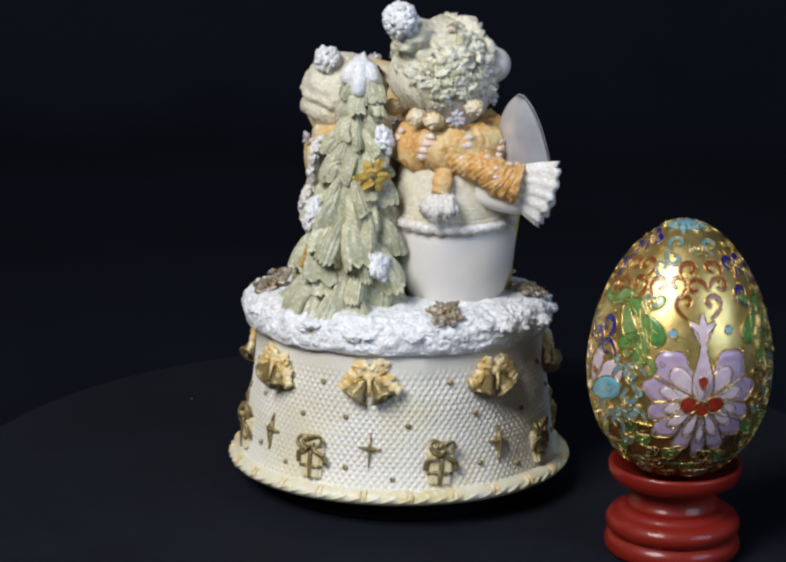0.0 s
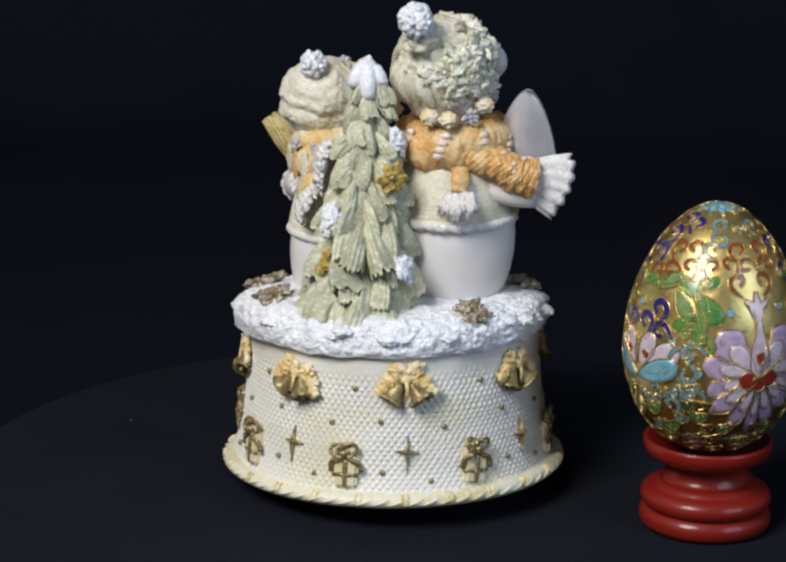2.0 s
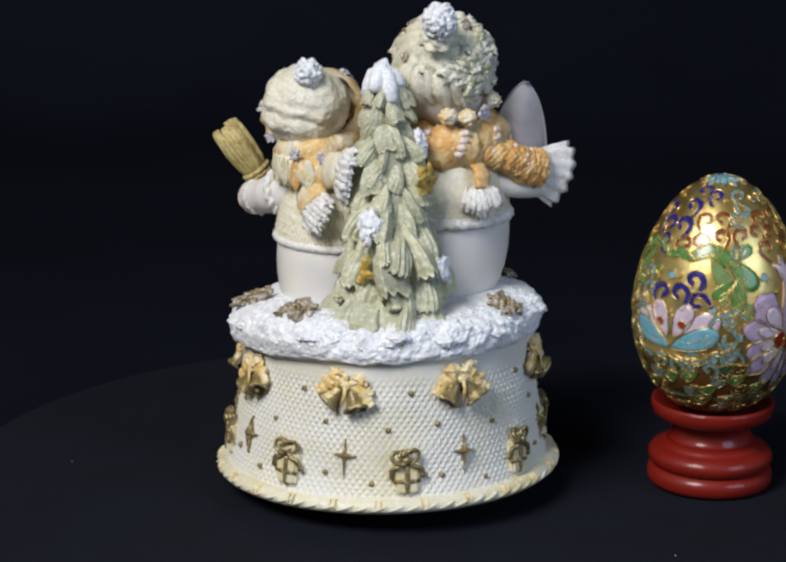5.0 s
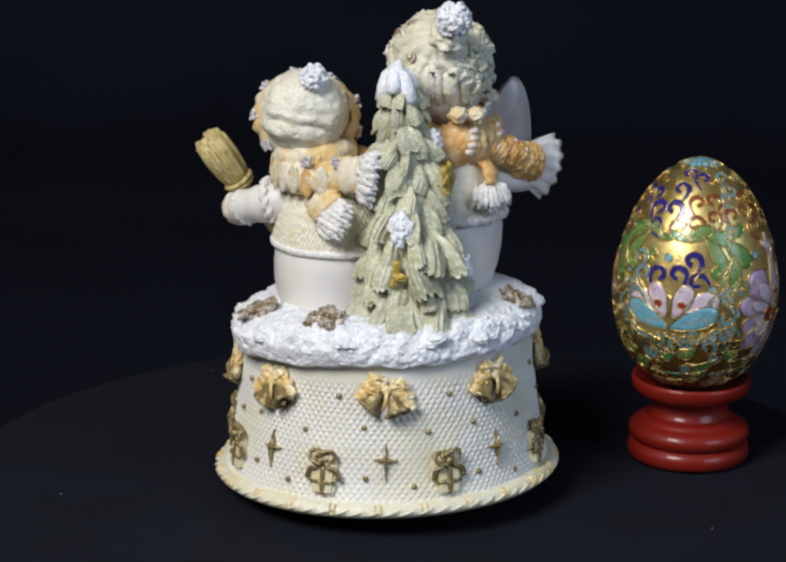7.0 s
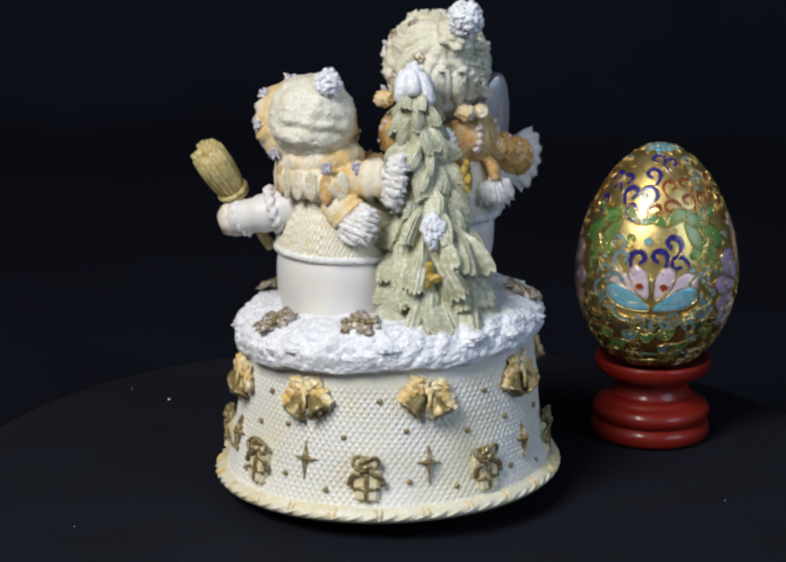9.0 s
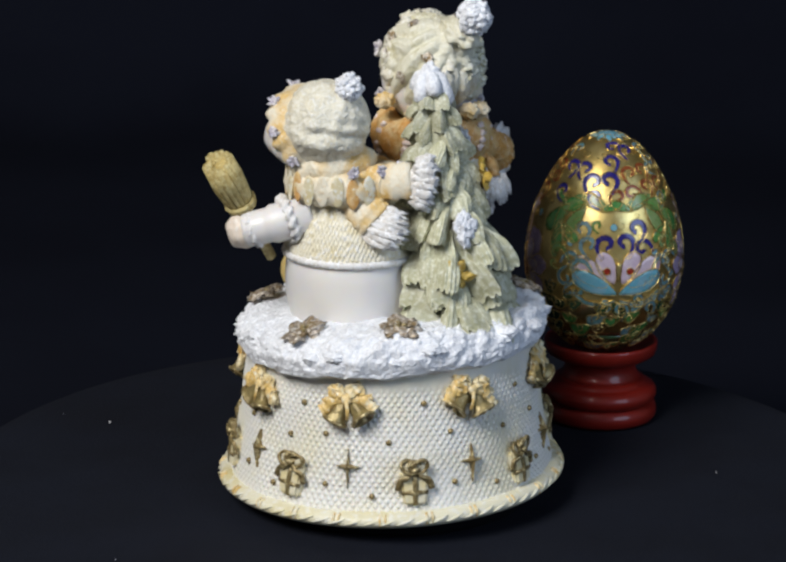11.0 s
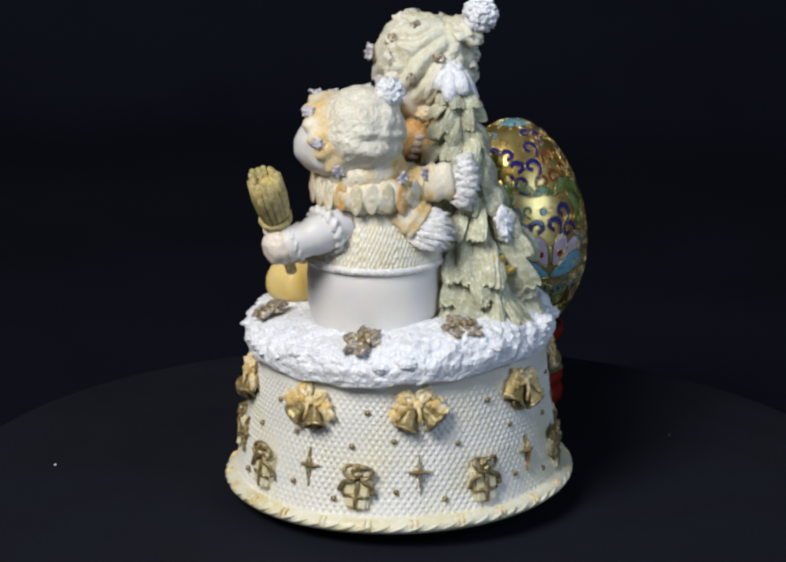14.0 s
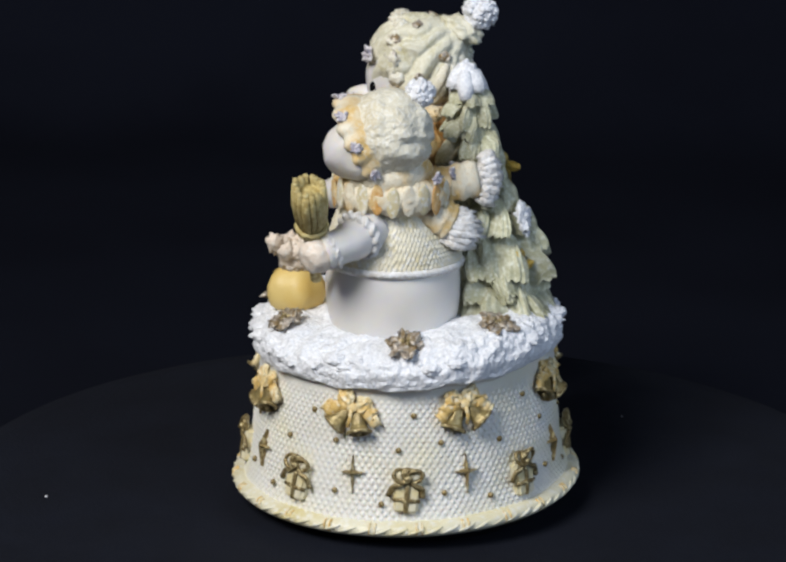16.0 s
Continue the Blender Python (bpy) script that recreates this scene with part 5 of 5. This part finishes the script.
def band(deg, u0, ctrl, width, mat, label=""):
    """A tapering enamel ribbon along a curve, between two gold wires."""
    pts = [(p.x, p.y) for p in curve_points([(x, y, 0) for x, y in ctrl], 22)]
    n = len(pts)
    PLACED.extend((on_egg(deg, u0, x, y, 0), width / 2) for x, y in pts[::3])
    rows = [[], [], []]
    for i, (x, y) in enumerate(pts):
        a, b = pts[max(0, i - 1)], pts[min(n - 1, i + 1)]
        dx, dy = b[0] - a[0], b[1] - a[1]
        d = math.hypot(dx, dy) or 1
        w = width / 2 * (0.25 + math.sin(math.pi * (i + 1) / (n + 1)) ** 0.7)
        for row, k in zip(rows, (1, 0, -1)):
            row.append((x - k * dy / d * w, y + k * dx / d * w))
    v = [on_egg(deg, u0, x, y, h) for row, h in zip(rows, (0.00016, 0.00026, 0.00016)) for x, y in row]
    f = [(r * n + i, (r + 1) * n + i, (r + 1) * n + i + 1, r * n + i + 1) for r in range(2) for i in range(n - 1)]
    ob = part("ribbon", (v, f), mat, EGG, label)
    part("wire", wire_line(deg, u0, rows[0] + rows[2][::-1], 0.00015, 0.00022, True), WIRE, ob)


def lotus(deg, u0):
    for s in (-1, 1):
        def way(a):
            return a if s > 0 else 180 - a
        patch("petal", deg, u0, drop(way(38), 0.0138, 0.0090, 24, 0.0, 0, (s * 0.0035, -0.0016), 0.5), ROSE_WHITE, "white enamel petal", 0.00018)
        patch("petal", deg, u0, drop(way(66), 0.0112, 0.0072, 22, 0.0, 0, (s * 0.0012, -0.0008), 0.6), ROSE_WHITE, "white enamel petal", 0.00026)
        patch("petal", deg, u0, drop(way(22), 0.0156, 0.0082, 26, 0.0, 0, (s * 0.0002, -0.0040), 0.7), TURQUOISE, "turquoise enamel petal", 0.00036)
        band(deg, u0, [(s * x, y) for x, y in ((0.0006, -0.0062), (0.0050, -0.0078), (0.0100, -0.0072), (0.0140, -0.0044), (0.0166, -0.0052))], 0.0013, GREY_TEAL)
    for s in (-1, 1):
        patch("seed", deg, u0, disc(0.0011, (s * 0.0036, 0.0034)), SCARLET, "dark red spot", 0.0004)
    patch("petal", deg, u0, drop(90, 0.0062, 0.0022, 14), GILT, "", 0.0004)


def green_leaf(deg, u0, hand):
    arch = [(-0.0105, 0.0045), (-0.0070, 0.0072), (-0.0030, 0.0076), (0.0010, 0.0058), (0.0036, 0.0020), (0.0050, -0.0030), (0.0056, -0.0070)]
    arch = [(hand * x, y) for x, y in arch]
    band(deg, u0, arch, 0.0030, PALE_GREEN, "pale green enamel stem")
    for x, y, ang, ln, w in ((-0.0085, 0.0040, 155, 0.0070, 0.0036), (-0.0095, 0.0042, 35, 0.0085, 0.0046), (-0.0050, 0.0062, -8, 0.0095, 0.0056), (-0.0040, 0.0058, -62, 0.0105, 0.0050),
                              (0.0016, 0.0052, -48, 0.0120, 0.0062), (0.0040, 0.0000, -88, 0.0105, 0.0050), (0.0030, 0.0050, 40, 0.0060, 0.0040), (0.0030, -0.0010, -140, 0.0080, 0.0040)):
        patch("leaf", deg, u0, drop(ang if hand > 0 else 180 - ang, ln, w * 1.2, 22, 0, 0, (hand * x, y)), PALE_GREEN if ang in (35, -62) else LEAF_GREEN, "leaf green enamel leaf", 0.00022)


def decorate():
    rng = random.Random(17)
    for half in (0, 180):
        lilac_flower(-82 + half, 0.385)
        lotus(-168 + half, 0.385)
        green_leaf(-132 + half, 0.640, 1)
        green_leaf(-207 + half, 0.640, -1)
        for deg, u, hand, rot, R in ((-94, 0.742, 1, 20, 0.0022), (-74, 0.742, -1, -20, 0.0022), (-91, 0.855, 1, 0, 0.0021), (-68, 0.855, -1, 0, 0.0021), (-86, 0.797, -1, 60, 0.0020), (-64, 0.80, 1, -60, 0.0020),
                                     (-116.5, 0.797, 1, 0, 0.0021), (-102, 0.806, -1, 0, 0.0021), (-152, 0.848, 1, 0, 0.0021), (-136, 0.855, -1, 0, 0.0021), (-153.5, 0.768, -1, 70, 0.0020), (-136.5, 0.79, -1, 0, 0.0021), (-168, 0.752, 1, -30, 0.0020)):
            scroll(deg + half, u, R, RUST, hand, rot, 0.44, label="rust enamel scroll")
        for deg, u, hand, rot, R in ((-192.5, 0.81, 1, 0, 0.0024), (-177, 0.818, -1, 0, 0.0024), (-188, 0.748, 1, 40, 0.0022), (-175.5, 0.893, -1, 10, 0.0021), (-171, 0.950, -1, 30, 0.0018), (-145, 0.935, 1, 0, 0.0020), (-177.5, 0.548, 1, 0, 0.0025),
                                     (-164, 0.556, -1, 0, 0.0025), (-154, 0.615, -1, -10, 0.0025), (-149.5, 0.53, -1, 60, 0.0023), (-46, 0.86, -1, 0, 0.0022), (-43, 0.76, 1, 30, 0.0021), (-205, 0.86, 1, 0, 0.0021)):
            scroll(deg + half, u, R, COBALT, hand, rot, 0.52, label="cobalt blue enamel scroll")
        for deg, u, hand, rot, R in ((-108, 0.938, 1, 0, 0.0018), (-108, 0.895, -1, 180, 0.0020), (-118, 0.86, 1, 40, 0.0018), (-190, 0.545, 1, 20, 0.0024), (-197, 0.61, -1, 0, 0.0022), (-126, 0.465, -1, 80, 0.0024), (-129, 0.385, 1, 200, 0.0024), (-125, 0.30, -1, 60, 0.0022),
                                     (-203, 0.47, 1, -60, 0.0022), (-207, 0.39, -1, 160, 0.0022), (-120, 0.735, 1, 10, 0.0018), (-58, 0.93, 1, 0, 0.0018), (-150, 0.30, 1, 90, 0.0020), (-165, 0.245, -1, 0, 0.0022), (-176, 0.25, 1, 0, 0.0020), (-140, 0.245, -1, 0, 0.0020)):
            scroll(deg + half, u, R, GREY_TEAL, hand, rot, 0.46, label="grey-teal enamel scroll")
        for deg, u in ((-102, 0.635), (-63, 0.645), (-172, 0.628), (-139.5, 0.508), (-177, 0.285), (-137, 0.297), (-121, 0.395), (-205, 0.55)):
            patch("dot", deg + half, u, disc(0.00125), TURQUOISE, "turquoise enamel dot")
        # cloud ribbons that fill the ground round the flowers
        for deg, u, hand, R in ((-132, 0.455, 1, 0.0046), (-140, 0.36, -1, 0.0042), (-118, 0.50, 1, 0.0040), (-196, 0.445, -1, 0.0044), (-200, 0.34, 1, 0.0042), (-214, 0.50, -1, 0.0040), (-128, 0.55, -1, 0.0036), (-212, 0.575, 1, 0.0036)):
            band(deg + half, u, [(hand * R * x, R * y) for x, y in ((-1.0, -0.5), (-0.5, 0.3), (0.1, 0.5), (0.6, 0.1), (0.4, -0.35), (0.1, -0.1))], 0.0014, GREY_TEAL if R > 0.004 else PALE_GREEN, "")
        # bare wire scrolls in the gaps
        for k in range(60):
            deg, u = rng.uniform(-225, -45), rng.uniform(0.24, 0.93)
            R = rng.uniform(0.0007, 0.0015)
            part("wire", wire_line(deg + half, u, hook_path(R, rng.choice((-1, 1)), rng.uniform(0, 360)), 0.00013, 0.00012), WIRE, EGG)
    # small scrolls crowd whatever gold is still bare
    for k in range(1500):
        deg, u, R = rng.uniform(0, 360), rng.uniform(0.30, 0.93), rng.uniform(0.0010, 0.0016)
        p = on_egg(deg, u, 0, 0, 0)
        if all((p - q).length > r + R * 1.25 for q, r in PLACED):
            scroll(deg, u, R, (GREY_TEAL, LEAF_GREEN, RUST, AMBER_GLAZE, GREY_TEAL, DEEP_GREEN)[rng.randrange(6)], rng.choice((-1, 1)), rng.uniform(0, 360), 0.50)
    # the foot: rows of small overlapping clouds between bright wires
    for row, (u, n, w, h) in enumerate(((0.045, 11, 0.0062, 0.0040), (0.095, 15, 0.0060, 0.0044), (0.150, 18, 0.0060, 0.0046), (0.205, 20, 0.0062, 0.0044), (0.262, 22, 0.0060, 0.0046), (0.325, 22, 0.0056, 0.0044))):
        for k in range(n):
            deg = 360 * (k + 0.5 * (row % 2) + rng.uniform(-0.35, 0.35)) / n
            if row >= 3 and min(abs((deg - q + 180) % 360 - 180) for q in ((-82, 98) if row < 5 else (-82, 98, -168, 12))) < (26, 32, 36)[row - 3]:
                continue
            lean, big, up = rng.uniform(-0.5, 0.5), rng.uniform(0.75, 1.2), rng.uniform(-0.0011, 0.0011)
            ol = [(big * w * 0.5 * math.cos(t) * (1 + 0.12 * math.cos(3 * t)), up + big * (h * 0.5 * math.sin(t) + 0.0008 * math.cos(2 * t) + lean * w * 0.4 * math.cos(t))) for t in [2 * math.pi * i / 18 for i in range(18)]]
            patch("cloud", deg, u, ol, (DEEP_GREEN, AMBER_GLAZE, DEEP_GREEN, GREY_TEAL, LEAF_GREEN)[rng.randrange(5)], "", 0.00018 + 0.00003 * (k % 3), 0.00017)
            part("wire", wire_line(deg, u, hook_path(w * 0.22, rng.choice((-1, 1)), rng.uniform(-60, 60)), 0.00017, 0.0003), WIRE, EGG)
    for k in range(10):
        patch("petal", 36 * k + 8, 0.968, drop(90 + 12 * (k % 2), 0.0042, 0.0030, 14), (GREY_TEAL, TURQUOISE)[k % 2], "", 0.0002)
    foot = [(max(0.0002, egg_r(u)) + 0.00012, EGG_H * u - 0.00012) for u in (0.004, 0.03, 0.06, 0.09, 0.12, 0.135)]
    part("foot_glaze", lathe(foot, 96), DEEP_GREEN, EGG, "deep green glazed foot")
    def waves(a, s, r, z):
        h = z + 0.0016 * math.sin(7 * a) * (z / 0.0197) ** 4
        return egg_r(h / EGG_H) + 0.00013, h - 0.00003

    part("ground_glaze", lathe([(0.02, EGG_H * u) for u in (0.13, 0.16, 0.19, 0.22, 0.25, 0.275)], 160, lift=waves), AMBER_GLAZE, EGG, "dark amber glaze above the foot")
    cap = [(max(0.0002, egg_r(u)) + 0.0002, EGG_H * u + 0.0002) for u in (0.984, 0.988, 0.992, 0.996, 1.0)]
    part("crown", lathe(cap, 40), TURQUOISE, EGG, "turquoise enamel crown")


decorate()


# ---- everything on the turntable turns with it ----
def motions():
    for thing, (x, y), z in ((TURNTABLE, (0.0, 0.0), GROUND), (BOX, BOX_AT, 0.0), (STAND, EGG_AT, GROUND), (EGG, EGG_AT, EGG_LOW)):
        rows = []
        for t, deg in TURN:
            a = math.radians(deg)
            rows.append((t, pose(x * math.cos(a) - y * math.sin(a), x * math.sin(a) + y * math.cos(a), z, 0, 0, deg)))
        walk(thing, rows)


motions()
